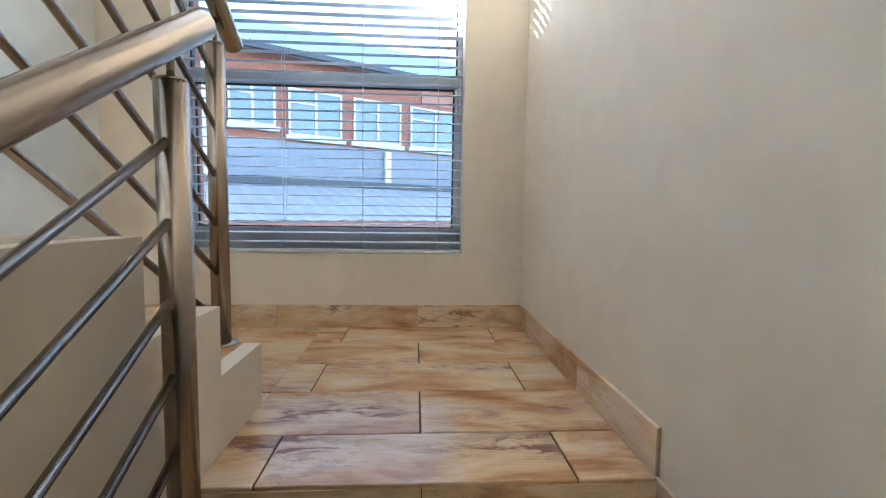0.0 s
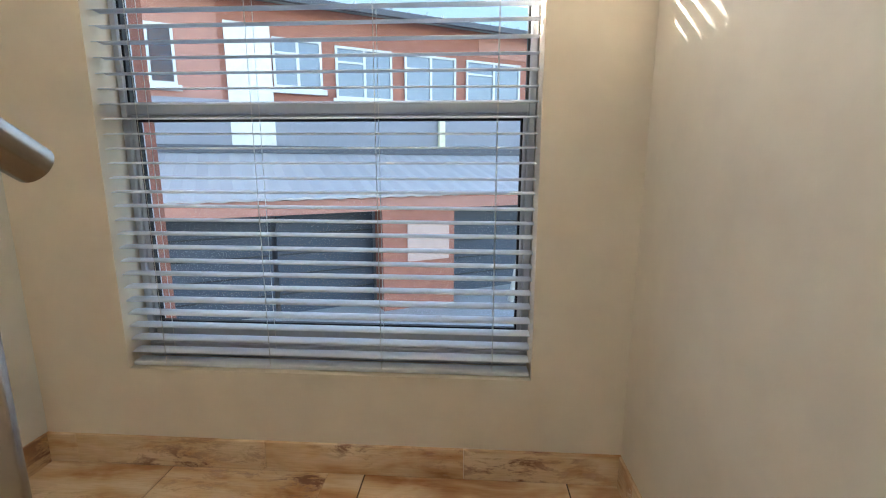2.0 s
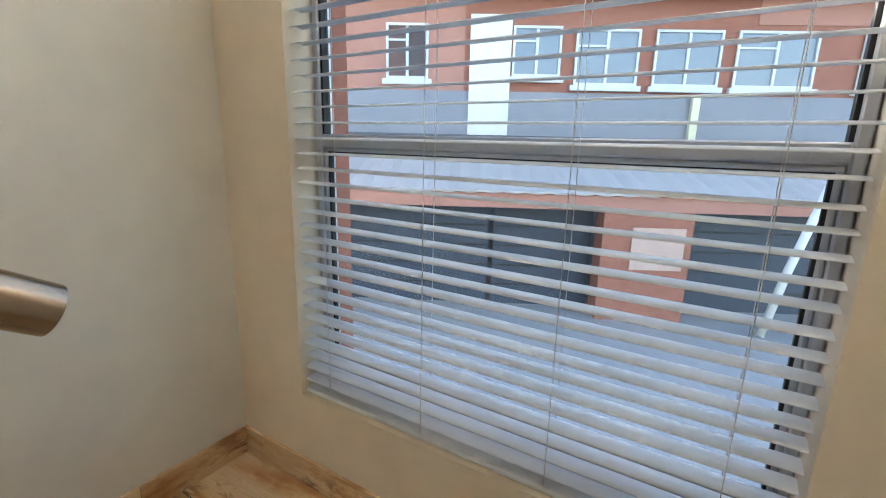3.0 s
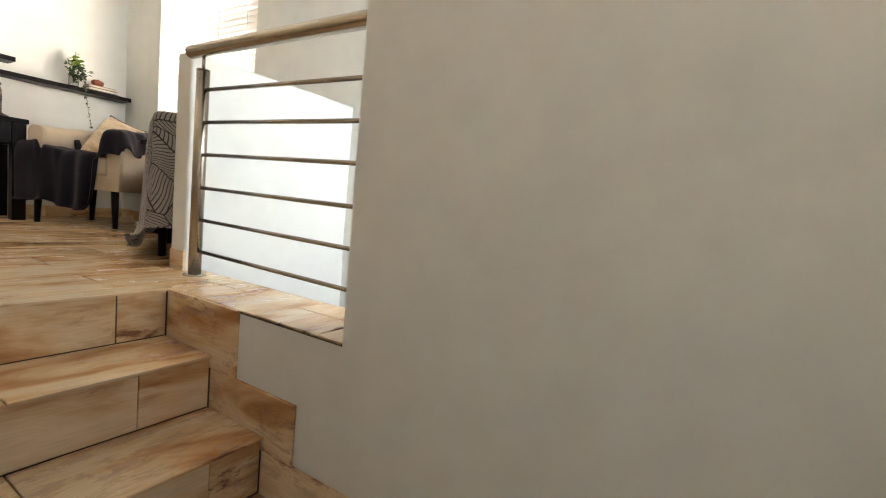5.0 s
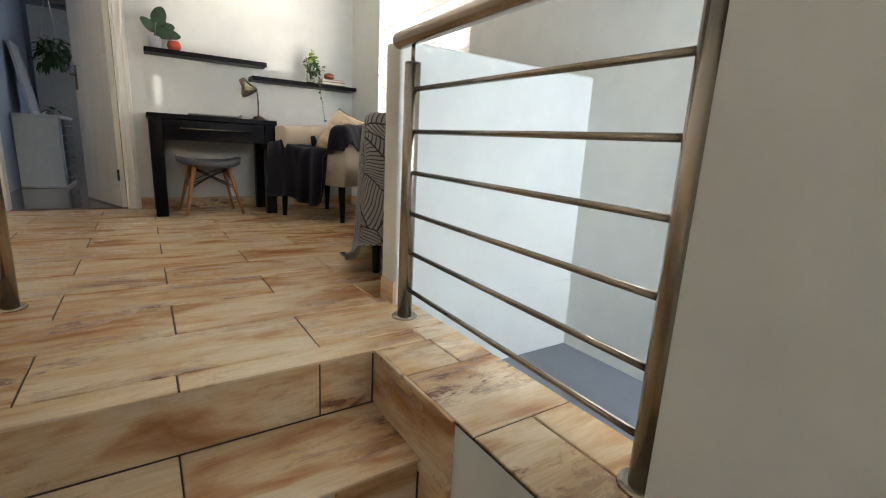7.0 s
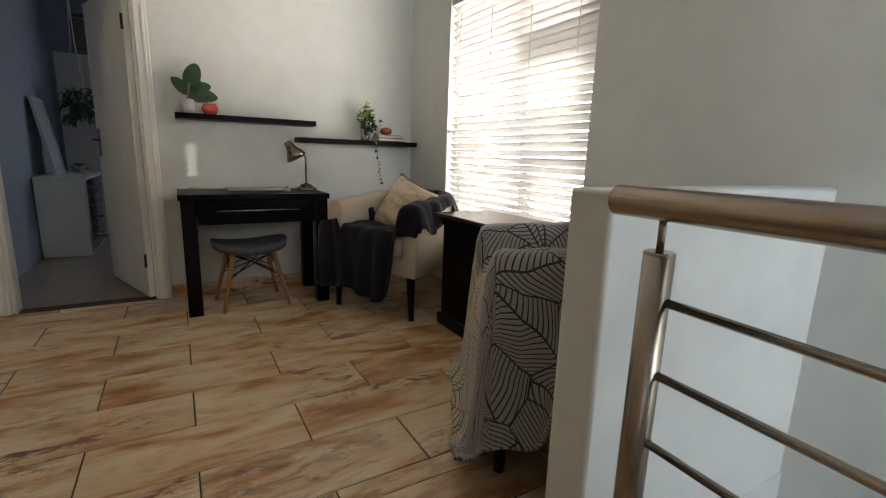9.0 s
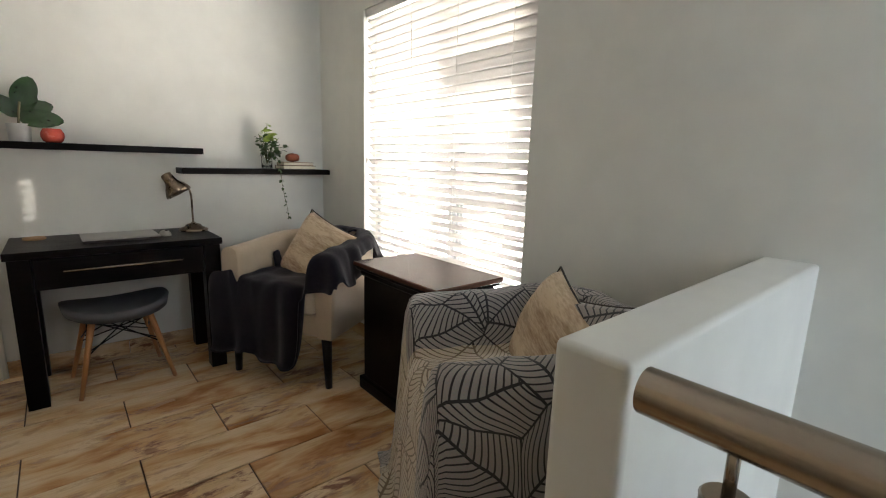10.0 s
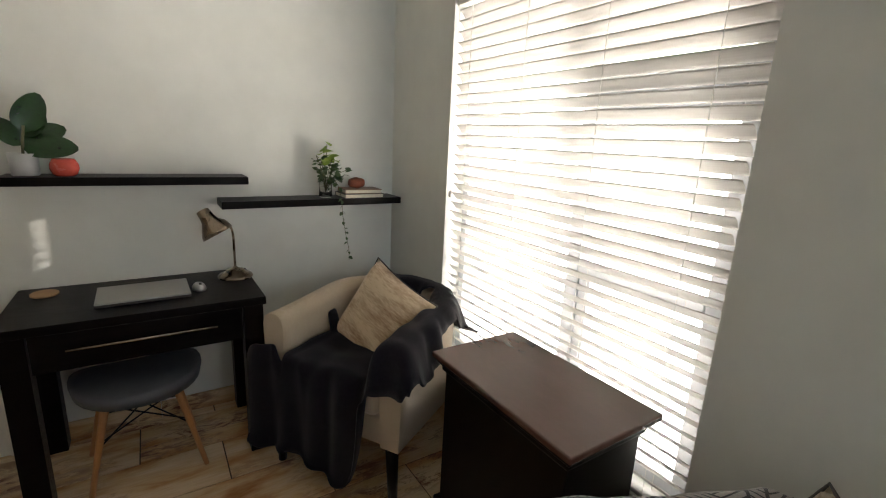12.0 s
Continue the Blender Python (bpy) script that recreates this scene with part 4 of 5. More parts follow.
# ---- shelves ----
for (a, b, zc), lab in (((-2.402, -1.527, 2.297), "higher"), ((-3.211, -2.281, 2.182), "lower")):
    solid("wall_shelf", soft_box(a, b, YD + 0.001, -5.443, zc - 0.014, zc + 0.021, r=0.002), M_ESPRESSO, lab + " of two black floating wall shelves over the desk", "shelf", group="floating wall shelves")
S1, S2 = 2.319, 2.204


def fig_plant():
    p = thing("potted_plant", "fiddle-leaf plant in a grey pot on the shelf", "plant", pose(-1.605, -5.525, S1))
    part("pot", lathe(bmesh.new(), ((0.040, 0), (0.043, 0.003), (0.047, 0.085), (0.043, 0.085), (0.040, 0.074)), 26), M_POT, p, "grey ceramic pot")
    part("soil", lathe(bmesh.new(), ((0.0395, 0.069), (0.0395, 0.073), (0.01, 0.077)), 18), M_SOIL, p)
    part("stem", tube(bmesh.new(), ((0, 0, 0.07), (-0.006, 0.004, 0.13), (-0.015, 0.0, 0.19)), 0.005, 8), M_STEM, p)
    me = leaf_mesh("leaf", 0.150, 0.096, M_FIG, 0.12, 9, 0.5)
    for yaw, pitch, s, zz, roll in ((198, 66, 1.05, 0.17, 80), (185, 25, 0.95, 0.13, 70), (170, 2, 1.10, 0.11, 62), (8, 48, 0.85, 0.12, -75), (205, 48, 0.75, 0.15, 55)):
        put_leaf(me, p, (-0.008, 0.002, zz), yaw, pitch, s, roll)


fig_plant()
rp = thing("red_pot", "small coral-red glazed bowl pot on the shelf", "pot", pose(-1.728, -5.50, S1))
part("body", lathe(bmesh.new(), ((0.030, 0), (0.040, 0.008), (0.048, 0.028), (0.047, 0.046), (0.039, 0.062), (0.036, 0.068), (0.033, 0.066)), 28), M_RED, rp)
part("soil", lathe(bmesh.new(), ((0.030, 0.055), (0.030, 0.060), (0.01, 0.062)), 18), M_SOIL, rp)


def vine_plant():
    p = thing("vine_plant", "trailing vine with lime top leaves in a glass jar", "plant", pose(-2.79, -5.50, S2))
    part("jar", lathe(bmesh.new(), ((0.030, 0.001), (0.034, 0.004), (0.034, 0.075), (0.026, 0.088), (0.028, 0.096), (0.025, 0.096), (0.023, 0.088), (0.031, 0.074), (0.031, 0.008)), 24), M_JAR, p, "clear glass jar")
    rng = random.Random(21)
    small = leaf_mesh("leaf", 0.032, 0.026, M_IVY, 0.3, 4, 0.7)
    lime = leaf_mesh("leaf", 0.044, 0.042, M_LIME, 0.3, 5, 0.6)
    tips = [(-0.012, 0.0, 0.29), (0.01, 0.01, 0.25), (-0.05, 0.01, 0.17), (0.03, 0.02, 0.20), (-0.11, 0.035, 0.15), (-0.075, 0.02, 0.20), (0.05, 0.01, 0.22), (-0.06, 0.04, 0.10), (0.02, -0.01, 0.15), (-0.03, 0.03, 0.21)]
    for i, tp in enumerate(tips):
        pts = [Vector((0, 0, 0.03)).lerp(Vector(tp), t) + Vector((0, 0, 0.03 * math.sin(math.pi * t))) for t in (0, 0.3, 0.6, 1)]
        part("stem", tube(bmesh.new(), pts, 0.0016, 6), M_STEM, p)
        for k in range(11):
            q = Vector((0, 0, 0.03)).lerp(Vector(tp), rng.uniform(0.35, 1.02)) + Vector([rng.uniform(-0.016, 0.016) for _ in range(3)])
            put_leaf(lime if q.z > 0.195 else small, p, q, rng.uniform(0, 360), rng.uniform(-20, 60), rng.uniform(0.7, 1.25), rng.uniform(-50, 50))
    vine = [(-0.02, 0.02, 0.12), (-0.05, 0.055, 0.07), (-0.062, 0.075, 0.0), (-0.066, 0.078, -0.09), (-0.082, 0.078, -0.19), (-0.10, 0.075, -0.27), (-0.105, 0.07, -0.335)]
    part("stem", tube(bmesh.new(), vine, 0.0013, 6), M_STEM, p, "long trailing stem")
    for a, b in zip(vine, vine[1:]):
        for k in range(4):
            q = Vector(a).lerp(Vector(b), (k + rng.random()) / 4)
            put_leaf(small, p, q, rng.uniform(0, 360), rng.uniform(-70, 10), rng.uniform(0.45, 0.8), rng.uniform(-40, 40))


vine_plant()


def book(z, w, d, h, cover, yaw, label):
    b = thing("book", label, "book", pose(-2.985, -5.505, z, 0, 0, yaw), group="books on the shelf")
    part("cover", boxes((-w / 2, w / 2, -d / 2, d / 2, 0, 0.003), (-w / 2, w / 2, -d / 2, d / 2, h - 0.003, h), (-w / 2, w / 2, -d / 2, -d / 2 + 0.003, 0.003, h - 0.003)), cover, b)
    part("pages", boxes((-w / 2 + 0.004, w / 2 - 0.004, -d / 2 + 0.003, d / 2 - 0.004, 0.003, h - 0.003)), M_PAGES, b, "cream page block")


book(S2, 0.225, 0.15, 0.024, M_BOOKA, 1, "dark book lying under another on the shelf")
book(S2 + 0.0245, 0.205, 0.14, 0.022, M_BOOKB, -3, "brown book lying on a dark one")
ob_ = bmesh.new()
bmesh.ops.create_icosphere(ob_, subdivisions=3, radius=1)
for v in ob_.verts:
    c = v.co.copy()
    k = 1 + 0.10 * noise.noise(c * 3.2) - 0.16 * abs(math.sin(c.x * 4.6)) ** 6
    v.co = Vector((c.x * 0.052 * k, c.y * 0.034 * k, 0.030 + max(c.z, -0.9) * 0.031 * k))
for f in ob_.faces:
    f.smooth = True
solid("ornament", ob_, M_RUST, "lumpy red-brown ornament on top of the books", "ornament", m=pose(-2.965, -5.50, S2 + 0.0465, 0, 0, 8))


# ---- stool ----
def stool():
    s = thing("stool", "grey moulded stool with orange beech legs", "stool", pose(-1.90, -5.29, UP, 0, 0, 4))
    sb = bmesh.new()
    n, m_ = 28, 8
    rings = []
    for j in range(m_ + 1):
        r = j / m_
        ring = []
        for i in range(n):
            a = 2 * math.pi * i / n
            ex = abs(math.cos(a)) ** 0.75 * math.copysign(1, math.cos(a))
            ey = abs(math.sin(a)) ** 0.75 * math.copysign(1, math.sin(a))
            x, y = 0.235 * r * ex, 0.185 * r * ey
            ring.append(sb.verts.new((x, y, 0.425 + 0.5 * x * x - 0.35 * y * y)))
        rings.append(ring)
    low = [sb.verts.new((v.co.x * 0.96, v.co.y * 0.96, v.co.z - 0.05)) for v in rings[-1]]
    low2 = [sb.verts.new((v.co.x * 0.75, v.co.y * 0.75, v.co.z - 0.045)) for v in rings[-1]]
    rings += [low, low2]
    for a, b in zip(rings[1:], rings[2:]):
        for i in range(n):
            f = sb.faces.new((a[i], a[(i + 1) % n], b[(i + 1) % n], b[i]))
            f.smooth = True
    sb.faces.new(rings[1])
    sb.faces.new(low2[::-1])
    for v in rings[0]:
        sb.verts.remove(v)
    part("seat", sb, M_GREYSEAT, s, "grey saddle-shaped seat")
    feet = [(sx * 0.205, sy * 0.165, 0) for sx, sy in ((-1, -1), (1, -1), (1, 1), (-1, 1))]
    tops = [(sx * 0.115, sy * 0.095, 0.405) for sx, sy in ((-1, -1), (1, -1), (1, 1), (-1, 1))]
    for f, t in zip(feet, tops):
        part("leg", tube(bmesh.new(), (f, t), 0.014, 12, radii=(0.010, 0.017)), M_BEECH, s)
    def on(i, t):
        return Vector(feet[i]).lerp(Vector(tops[i]), t)
    for i, j in ((0, 2), (1, 3)):
        part("cross_wire", tube(bmesh.new(), (on(i, 0.5), on(j, 0.88)), 0.0035, 8), M_BLACKWIRE, s)
        part("cross_wire", tube(bmesh.new(), (on(i, 0.88), on(j, 0.5)), 0.0035, 8), M_BLACKWIRE, s)
    for i in range(4):
        part("cross_wire", tube(bmesh.new(), (on(i, 0.55), on((i + 1) % 4, 0.9)), 0.0035, 8), M_BLACKWIRE, s)
        part("cross_wire", tube(bmesh.new(), (on(i, 0.9), on((i + 1) % 4, 0.55)), 0.0035, 8), M_BLACKWIRE, s)


stool()

# ---- tub armchairs: local frame, front towards +y, width along x ----
CW, CD = 0.345, 0.66     # half width, depth; front edge at y = 0


def tub_path(n=40):
    """Middle line of the arms and back, from one arm's front round to the other's."""
    r, w, d = 0.20, CW - 0.055, -CD + 0.055
    pts = []
    for k in range(9):
        pts.append((-w, -0.02 + (d + r + 0.02) * k / 8))
    for k in range(1, 8):
        a = math.pi + math.pi / 2 * k / 8
        pts.append((-w + r + r * math.cos(a), d + r + r * math.sin(a)))
    for k in range(7):
        pts.append((-w + r + (2 * (w - r)) * k / 6, d))
    right = [(-x, y) for x, y in reversed(pts[:16])]
    return pts + right


def arm_height(y):
    t = min(max(-y / CD, 0), 1)
    return 0.715 + 0.04 * t * t * (3 - 2 * t)


def armchair(m, label):
    c = thing("armchair", label, "armchair", m, group="tub armchairs beside the window")
    bm = bmesh.new()
    path = tub_path()
    prof = []
    for i, (x, y) in enumerate(path):
        a, b = path[max(i - 1, 0)], path[min(i + 1, len(path) - 1)]
        t = Vector((b[0] - a[0], b[1] - a[1], 0)).normalized()
        nrm = Vector((t.y, -t.x, 0))
        h = arm_height(y)
        ring = []
        for off, z in ((-0.040, 0.28), (-0.055, h - 0.05), (-0.046, h - 0.018), (-0.022, h), (0.022, h), (0.046, h - 0.018), (0.055, h - 0.05), (0.040, 0.28)):
            ring.append(bm.verts.new(Vector((x, y, z)) + nrm * off))
        prof.append(ring)
    for a, b in zip(prof, prof[1:]):
        for k in range(8):
            f = bm.faces.new((a[k], a[(k + 1) % 8], b[(k + 1) % 8], b[k]))
            f.smooth = k < 7
    bm.faces.new(prof[0][::-1])
    bm.faces.new(prof[-1])
    part("shell", bm, M_BEIGE, c, "rounded beige fabric arms and back")
    part("seat_frame", soft_box(-CW + 0.09, CW - 0.09, -CD + 0.10, -0.03, 0.28, 0.395, r=0.012), M_BEIGE, c)
    part("seat_cushion", soft_box(-CW + 0.112, CW - 0.112, -CD + 0.115, -0.01, 0.397, 0.53, r=0.035, seg=4), M_BEIGE, c)
    for sx in (-1, 1):
        for yy in (-0.05, -CD + 0.08):
            part("leg", tube(bmesh.new(), ((sx * (CW - 0.05), yy, 0), (sx * (CW - 0.06), yy, 0.30)), 0.02, 12, radii=(0.018, 0.028)), M_ESPRESSO, c, "dark tapered leg")
    return c


def direction(front, fx, fy):
    """A frame whose +y is (fx, fy), with its origin at the middle of the chair's front."""
    return pose(front[0], front[1], UP, 0, 0, math.degrees(math.atan2(-fx, fy)))


CH1 = direction((-2.525, -4.735), 0.853, 0.523)
CH2 = direction((-2.475, -3.41), 0.86, -0.51)
armchair(CH1, "beige fabric tub armchair with a dark blanket over the seat")
armchair(CH2, "tub armchair almost covered by a leaf-patterned throw")


def body_height(x, y):
    """Top of the chair at a place of its plan, or None beside it."""
    if abs(x) > CW + 0.005 or y > 0.005 or y < -CD - 0.005:
        return None
    r = 0.255
    cx, cy = max(abs(x) - (CW - r), 0), max(-(y) - (CD - r), 0)
    inside = math.hypot(cx, cy) if cx > 0 and cy > 0 else max(cx, cy)
    if cx > 0 and cy > 0 and inside > r + 0.01:
        return None
    wall = inside > r - 0.118 if (cx > 0 or cy > 0) else False
    return arm_height(y) if wall else 0.532


def draped(name, m, label, category, material, covers, hang, seed, fold=0.016, lift=0.022, flare=-0.06):
    """A cloth laid over a chair: a soft sheet that follows it and hangs over its edges."""
    step = 0.02
    nx, ny = int((2 * CW + 0.24) / step) + 1, int((CD + 0.24) / step) + 1
    xs = [-CW - 0.12 + i * step for i in range(nx)]
    ys = [-CD - 0.12 + j * step for j in range(ny)]
    h = np.zeros((nx, ny))
    rng = random.Random(seed)
    ph = [rng.uniform(0, 6.28) for _ in range(6)]
    for i, x in enumerate(xs):
        for j, y in enumerate(ys):
            b = body_height(x, y)
            h[i, j] = b if b is not None else hang(x, y)
    for _ in range(2):
        p = np.pad(h, 1, mode="edge")
        soft = (p[:-2, 1:-1] + p[2:, 1:-1] + p[1:-1, :-2] + p[1:-1, 2:] + 2 * h) / 6
        p2 = np.maximum.reduce([p[:-2, 1:-1], p[2:, 1:-1], p[1:-1, :-2], p[1:-1, 2:], h])
        h = np.maximum(soft, h - 0.02) if _ else np.maximum(p2 * 0.5 + h * 0.5, h)
    bm = bmesh.new()
    grid = {}
    for i, x in enumerate(xs):
        for j, y in enumerate(ys):
            if not covers(x, y):
                continue
            w = 0.5 + 0.5 * noise.noise(Vector((x * 5 + seed, y * 5, 0.0)))
            edge = max(abs(x) - CW, y, -y - CD, 0)
            wave = fold * (0.35 * math.sin(21 * (x + 0.6 * y) + ph[0]) + 2.4 * noise.noise(Vector((7 * x + ph[1], 7 * y, seed))) + 0.25 * math.sin(47 * (y - 0.5 * x) + ph[2]))
            dx = ((abs(wave) + 0.008) * (1 if x > 0 else -1)) if abs(x) > CW - 0.02 else 0
            dy = abs(wave) + 0.012 if y > -0.02 else 0
            zz = h[i, j] + lift + 0.012 * noise.noise(Vector((x * 9, y * 9, seed))) + 0.01 * w
            if edge > 0.03:
                zz = max(zz, 0.012)
            co = Vector((x * (1 + (-0.10 if flare < 0 else 0.02) * min(edge / 0.12, 1)) + dx, y + flare * (min(edge / 0.12, 1) if y > 0 else 0) + dy, zz))
            far = m @ co
            far.y = min(far.y, -2.826)
            grid[i, j] = bm.verts.new(m.inverted() @ far)
    for i in range(nx - 1):
        for j in range(ny - 1):
            q = [grid.get(k) for k in ((i, j), (i + 1, j), (i + 1, j + 1), (i, j + 1))]
            if all(q):
                f = bm.faces.new(q)
                f.smooth = True
    uv = bm.loops.layers.uv.new("cloth")
    place = {}
    for (i, j), v in grid.items():
        a, b = grid.get((i - 1, j)), grid.get((i, j - 1))
        place[i, j] = ((place[i - 1, j][0] + (v.co - a.co).length) if a else 0.0, (place[i, j - 1][1] + (v.co - b.co).length) if b else 0.0)
    mid = nx // 2, ny // 2
    spot = {v: (place[k][0] - place.get((mid[0], k[1]), (0, 0))[0], place[k][1] - place.get((k[0], mid[1]), (0, 0))[1]) for k, v in grid.items()}
    for f in bm.faces:
        for lp_ in f.loops:
            lp_[uv].uv = spot[lp_.vert]
    if isinstance(material, list):
        for f in bm.faces:
            c = f.calc_center_median()
            if abs(c.x) < CW - 0.12 and c.y > -CD + 0.13 and c.z < 0.59:
                f.material_index = 1
    ob = solid(name, bm, material, label, category, m=m)
    sm = ob.modifiers.new("soft", "SUBSURF")
    sm.levels = sm.render_levels = 1
    ob.modifiers.new("thick", "SOLIDIFY").thickness = 0.008
    return ob


draped("throw_blanket", CH2, "grey throw with dark leaf pattern draped over an armchair", "throw", [M_THROW, M_THROWB],
       lambda x, y: y > -CD - 0.10 and y < 0.10 and abs(x) < CW + 0.10,
       lambda x, y: 0.06 + 0.05 * math.sin(9 * x) if y > 0 else ((0.14 if y > -0.20 else 0.40 + 0.06 * math.sin(8 * y)) if x < 0 else 0.16), 5, fold=0.014, flare=-0.015)
def arm_drape(x, y):
    """How far the blanket hangs: low before the seat, bunched under the far arm, short over the near one."""
    if y > 0.003:
        if x < -CW + 0.13:
            return 0.50
        t = min(max((x - CW + 0.34) / 0.18, 0), 1)
        if y < 0.004 + 0.034 * t:
            return 0.53 - 0.45 * max(x - CW + 0.16, 0)
        return 0.12 + 0.01 * math.sin(12 * x) + 0.03 * t
    return 0.57 + 0.05 * math.sin(11 * y)


draped("blanket", CH1, "dark plum fleece blanket spread over an armchair seat", "blanket", M_VELVET,
       lambda x, y: (-CD + 0.23 < y < 0.09 and -CW + 0.10 < x < CW - 0.137 + 0.01 * math.sin(14 * y) and (x < 0.04 or y > -CD + 0.30))
       or (-CW - 0.05 + 0.02 * math.sin(14 * y) < x < -CW + 0.15 and -CD - 0.03 < y < 0.045)
       or (-CW < x < 0.10 and -CD - 0.05 < y < -CD + 0.13) or (CW - 0.20 < x < CW + 0.05 and 0.012 < y < 0.10),
       arm_drape, 9, fold=0.022)


def cushion(m, label, size=0.43, thick=0.15, seed=1, cloth=None):
    bm = bmesh.new()
    n = 18
    layers = []
    for s in (1, -1):
        g = {}
        for i in range(n + 1):
            for j in range(n + 1):
                u, v = i / n * 2 - 1, j / n * 2 - 1
                pin = 1 - 0.07 * (1 - u * u) * abs(v) ** 3 - 0.0
                pin2 = 1 - 0.07 * (1 - v * v) * abs(u) ** 3
                hh = thick / 2 * (max(1 - u ** 4, 0) * max(1 - v ** 4, 0)) ** 0.55
                hh += 0.006 * noise.noise(Vector((u * 2.5 + seed, v * 2.5, s))) * (1 if abs(u) < 0.99 and abs(v) < 0.99 else 0)
                g[i, j] = bm.verts.new((u * size / 2 * pin2, v * size / 2 * pin, s * hh))
        for i in range(n):
            for j in range(n):
                f = bm.faces.new((g[i, j], g[i + 1, j], g[i + 1, j + 1], g[i, j + 1]))
                f.smooth = True
    bmesh.ops.remove_doubles(bm, verts=bm.verts[:], dist=0.0008)
    c = thing("cushion", label, "cushion", m, group="scatter cushions")
    if cloth:
        uv = bm.loops.layers.uv.new("cloth")
        for f in bm.faces:
            for lp_ in f.loops:
                lp_[uv].uv = (lp_.vert.co.x + 0.7, lp_.vert.co.y + 0.4)
    part("cover", bm, cloth or M_CUSHION, c)
    rim = []
    for t in range(4 * n):
        k, q = divmod(t, n)
        a = q / n * 2 - 1
        u, v = ((a, -1), (1, a), (-a, 1), (-1, -a))[k]
        rim.append((u * size / 2 * (1 - 0.07 * (1 - v * v) * abs(u) ** 3), v * size / 2 * (1 - 0.07 * (1 - u * u) * abs(v) ** 3), 0))
    part("piping", tube(bmesh.new(), rim + rim[:1], 0.004, 6), M_BOOKA, c, "dark piped edge")
    return c


cushion(CH1 @ pose(-0.035, -0.345, 0.645, 0, 0, -12) @ pose(0, 0, 0, -66, 0, 0) @ pose(0, 0, 0, 0, 0, -18), "beige and gold feather-print cushion propped in an armchair", 0.43, 0.15, 1)
cushion(CH2 @ pose(0.12, -0.44, 0.618, 0, 0, 6) @ pose(0, 0, 0, -66, 0, 0) @ pose(0, 0, 0, 0, 0, -20), "beige and gold feather-print cushion on the patterned throw", 0.39, 0.15, 4)
cushion(CH2 @ pose(-0.06, -0.52, 0.63, 0, 0, 20) @ pose(0, 0, 0, -70, 0, 0) @ pose(0, 0, 0, 0, 0, 10), "grey leaf-print cushion standing behind the gold one", 0.36, 0.12, 7, M_THROW)


# ---- side table ----
def side_table():
    t = thing("side_table", "dark wooden cabinet table with a polished brown top", "table", pose(-3.035, -4.11, UP))
    a, b = 0.20, 0.335
    part("top", soft_box(-a, a, -b, b, 0.668, 0.692, r=0.006, seg=3), M_TABLETOP, t, "polished brown top")
    part("moulding", soft_box(-a + 0.012, a - 0.012, -b + 0.012, b - 0.012, 0.650, 0.6675, r=0.006, seg=3), M_ESPRESSO, t)
    part("cornice", soft_box(-a + 0.026, a - 0.026, -b + 0.026, b - 0.026, 0.618, 0.6495, r=0.012, seg=3), M_ESPRESSO, t)
    part("body", soft_box(-a + 0.04, a - 0.04, -b + 0.04, b - 0.04, 0.07, 0.6175, r=0.004), M_ESPRESSO, t)
    part("plinth", soft_box(-a + 0.02, a - 0.02, -b + 0.02, b - 0.02, 0, 0.0695, r=0.008), M_ESPRESSO, t)


side_table()

# ---- skirting and tiles ----
TILES = {}


def tile(parent, x0, x1, y0, y1, z, yaw_m=None, name="tile"):
    """One flat tile with a chamfered rim; alike tiles share a mesh."""
    w, d = round(x1 - x0, 3), round(y1 - y0, 3)
    if w < 0.012 or d < 0.012:
        return None
    if (w, d) not in TILES:
        bm = boxes((-w / 2, w / 2, -d / 2, d / 2, -0.009, 0))
        top = [e for e in bm.edges if all(v.co.z > -0.001 for v in e.verts)]
        bmesh.ops.bevel(bm, geom=top, offset=min(0.0022, w / 5, d / 5), segments=1, affect="EDGES")
        TILES[w, d] = mesh_of("tile", bm, M_TILE)
    ob = new(name, TILES[w, d])
    ob.parent = parent
    base = Matrix.Translation(((x0 + x1) / 2, (y0 + y1) / 2, z))
    ob.matrix_local = base if yaw_m is None else yaw_m @ base
    return ob


def lay(parent, regions, rows, first, length, z, gap=0.0025):
    """Boards in half bond, clipped to rectangles of the plan. rows: (y_low, y_high, joint x)."""
    for ya, yb, jx in rows:
        k0 = math.floor((-4 - jx) / length)
        for k in range(k0, k0 + 9):
            a, b = jx + k * length + gap, jx + (k + 1) * length - gap
            for rx0, rx1, ry0, ry1 in regions:
                cx0, cx1, cy0, cy1 = max(a, rx0), min(b, rx1), max(ya + gap, ry0), min(yb - gap, ry1)
                if cx1 - cx0 > 0.012 and cy1 - cy0 > 0.012:
                    tile(parent, cx0, cx1, cy0, cy1, z)


TL, TP = 0.690, 0.2835
rows = [(-2.439, YT + 0.012, -1.49)]
for k in range(12):
    rows.append((-2.439 - TP * (k + 1), -2.439 - TP * k, -1.865 if k % 2 == 0 else -1.505))
lay(upper, [(XW, 0, YD, -3.2), (XW, XS, -3.2, -2.788), (-2.238, XS, -2.788, -2.674), (-2.31, XS, -2.674, YT + 0.012)], rows, 0, TL, UP)
rows = [(-0.283, YN, -0.862), (-0.562, -0.283, -0.520), (-0.833, -0.562, -0.866), (-1.113, -0.833, -0.520), (-1.40, -1.113, -0.870)]
lay(landing, [(XL, XS, Y1 - 0.012, YN), (XS, 0, -1.332, YN)], rows, 0, TL, 0.0)
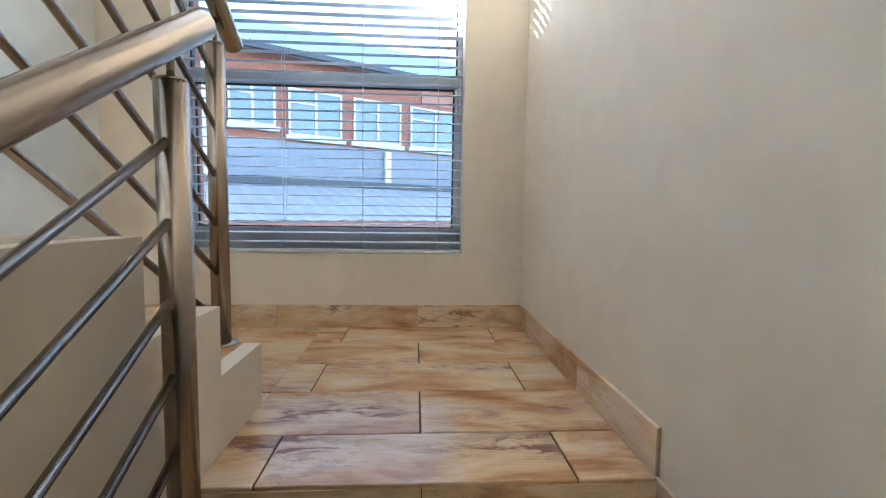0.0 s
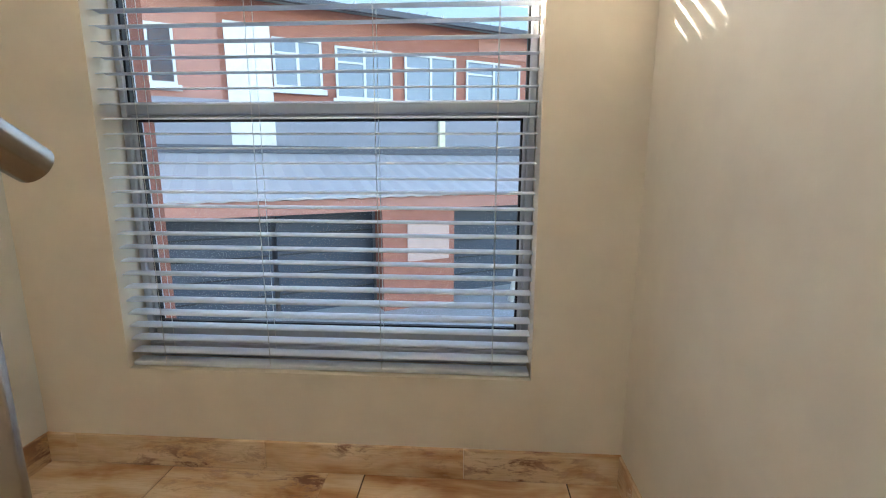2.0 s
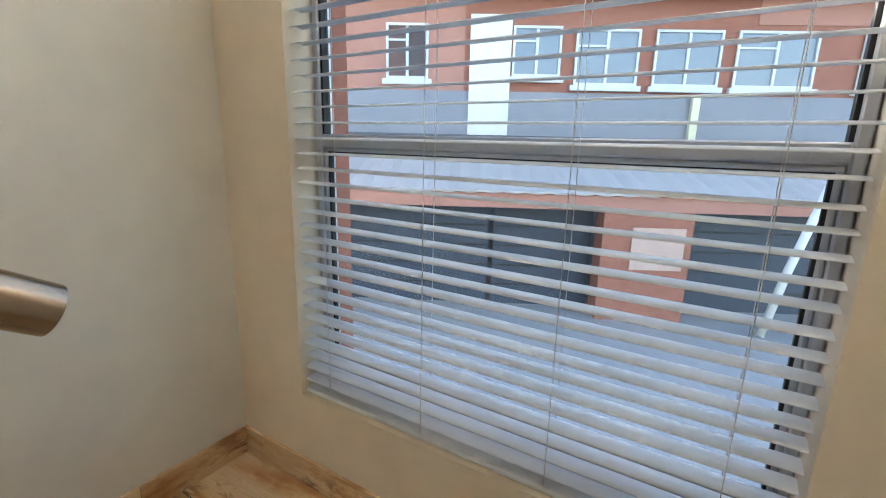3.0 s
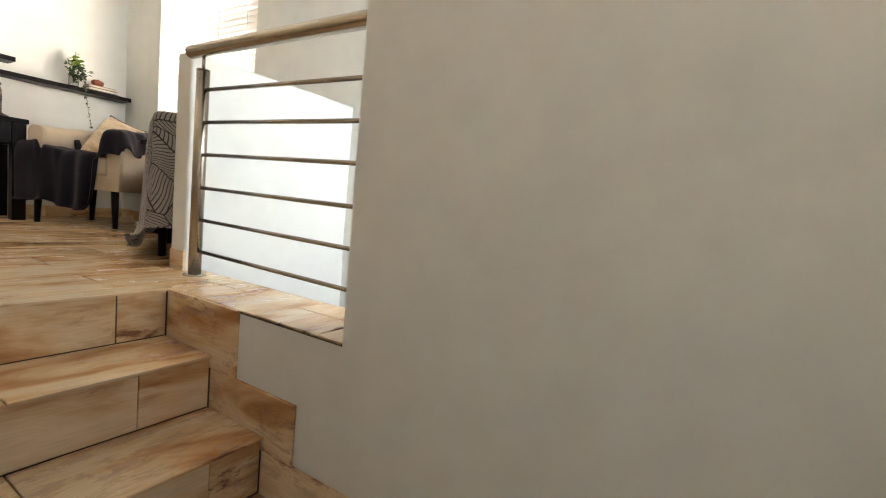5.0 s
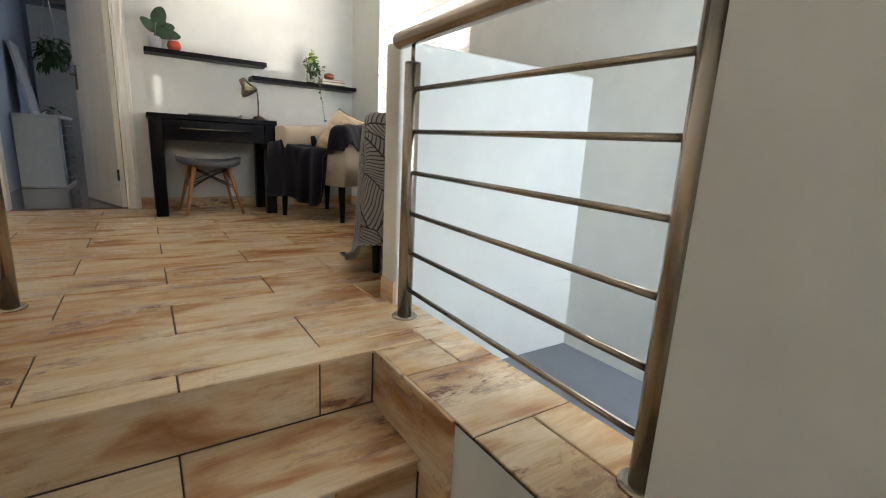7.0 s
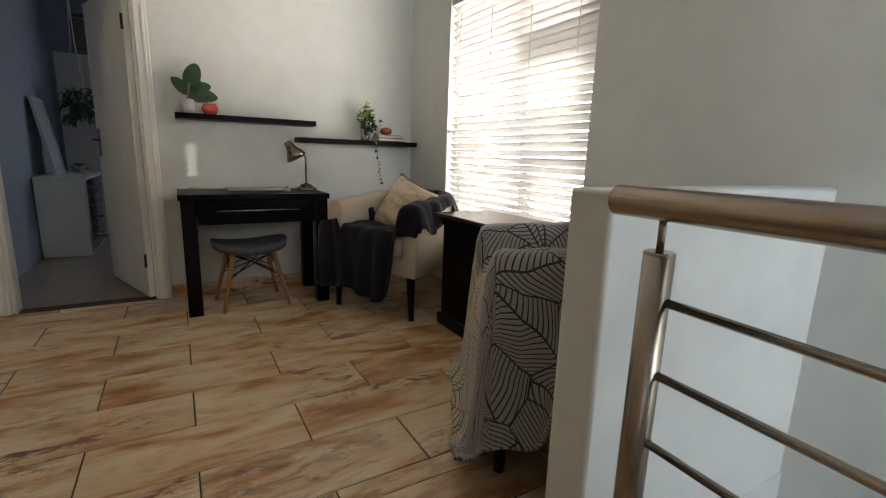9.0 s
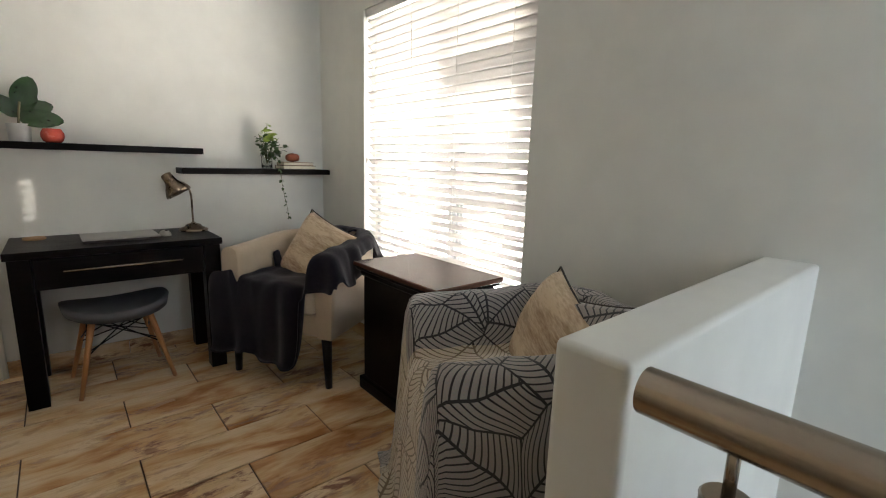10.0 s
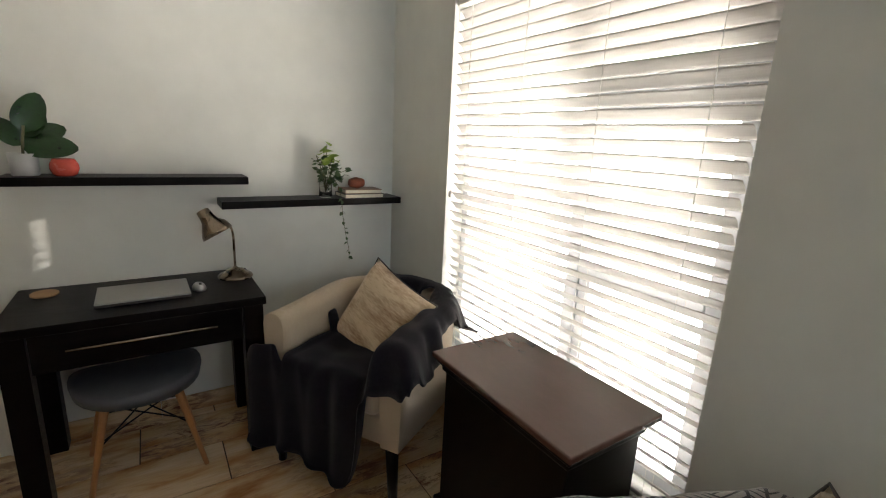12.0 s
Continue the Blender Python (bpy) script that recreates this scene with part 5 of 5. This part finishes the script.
# ledge beside the stairs
for a, b, c, d in ((-2.31, -2.192, -2.341, -2.165), (-2.188, XL, -2.341, -2.165), (-2.31, XL, -2.161, -1.862), (-2.31, -2.182, -1.858, -1.58), (-2.178, XL, -1.858, -1.58), (-2.31, XL, -1.576, -1.482)):
    tile(upper, a, b, c + 0.001, d - 0.001, UP)


def riser(parent, x0, x1, y, z0, z1, joints):
    """Upright tiles on a riser that faces +y."""
    cuts = [x0] + [j for j in joints if x0 < j < x1] + [x1]
    for a, b in zip(cuts, cuts[1:]):
        ob = tile(parent, a + 0.0012, b - 0.0012, 0, z1 - z0, 0)
        if ob:
            ob.matrix_local = pose((a + b) / 2, y, (z0 + z1) / 2, -90, 0, 0) @ pose(0, 0, 0, 0, 0, 180)


for k in range(6):
    y, zb, zt = Y1 - GO * k, ([0.0] + TREADS)[k], TREADS[k]
    riser(stair_up, XL + 0.010, -1.04, y - 0.003, zb + 0.001, zt - 0.010, (-1.838, -1.15 - 0.0) if k % 2 else (-1.78, -1.20))
    if k < 5:
        jx = -1.480
        tile(stair_up, XL + 0.010, jx - 0.0022, y - GO - 0.001, y + 0.010, zt)
        tile(stair_up, jx + 0.0022, -1.041, y - GO - 0.001, y + 0.010, zt)
for j in range(0, 9):
    y, zt = -1.324 - GO * j, -RISE * j
    riser(stair_dn, XS, 0, y - 0.003, zt - RISE + 0.001, zt - 0.010, (-0.52,))
for j in range(1, 10):
    ya, zt = -1.324 - GO * (j - 1), -RISE * j
    tile(stair_dn, XS + 0.001, -0.522, ya - GO + 0.012, ya - 0.013, zt)
    tile(stair_dn, -0.518, -0.001, ya - GO + 0.012, ya - 0.013, zt)


def skirt(parent, a, b, height, z, joints=0.69, start=0.0):
    """Upright skirting tiles along a wall line from a to b; the face looks to the left of that way."""
    va, vb = Vector((*a, 0)), Vector((*b, 0))
    L, d = (vb - va).length, (vb - va).normalized()
    yaw = math.degrees(math.atan2(d.y, d.x))
    s = -start
    while s < L:
        e0, e1 = max(s, 0) + 0.001, min(s + joints, L) - 0.001
        if e1 - e0 > 0.02:
            ob = tile(parent, 0, e1 - e0, 0, height, 0)
            mid = va + d * (e0 + e1) / 2
            if ob:
                ob.matrix_local = pose(mid.x, mid.y, z + height / 2, 0, 0, yaw) @ pose(0, 0, 0, 90, 0, 0) @ pose(0, 0, 0, 0, 180, 0) @ pose(0, 0, 0.010)
        s += joints


base = tagged(new("baseboard"), "brown wood-look tile skirting along the walls", "skirting", kind="structure")
SKH = 0.112
skirt(base, (0, YN - 0.0), (XL, YN), SKH, 0.0, start=0.17)
skirt(base, (0, -1.33), (0, YN - 0.011), SKH, 0.0, start=0.2)
skirt(base, (XL, YN - 0.011), (XL, Y1 + 0.002), SKH, 0.0, start=0.3)
skirt(base, (XW, YD), (DX0 - 0.064, YD), 0.09, UP, start=0.1)
skirt(base, (DX1 + 0.064, YD), (0, YD), 0.09, UP, start=0.1)
skirt(base, (XW, -2.82), (XW, YD + 0.011), 0.09, UP, start=0.2)
skirt(base, (-2.238, -2.788), (XW + 0.011, -2.788), 0.09, UP, start=0.4)
skirt(base, (-2.238, -2.674), (-2.238, -2.788), 0.09, UP)
for k in range(5):
    foot, head = (TREADS[k - 1] + 0.139 if k else SKH), (UP - 0.002 if k == 4 else TREADS[k] + 0.138)
    skirt(base, (XL, Y1 - GO * k + 0.138), (XL, Y1 - GO * (k + 1)), head - foot, foot, 0.9)
for j in range(1, 8):
    ya = -1.324 - GO * (j - 1)
    skirt(base, (0, ya - GO), (0, ya + 0.0), RISE, -RISE * j, 0.9)
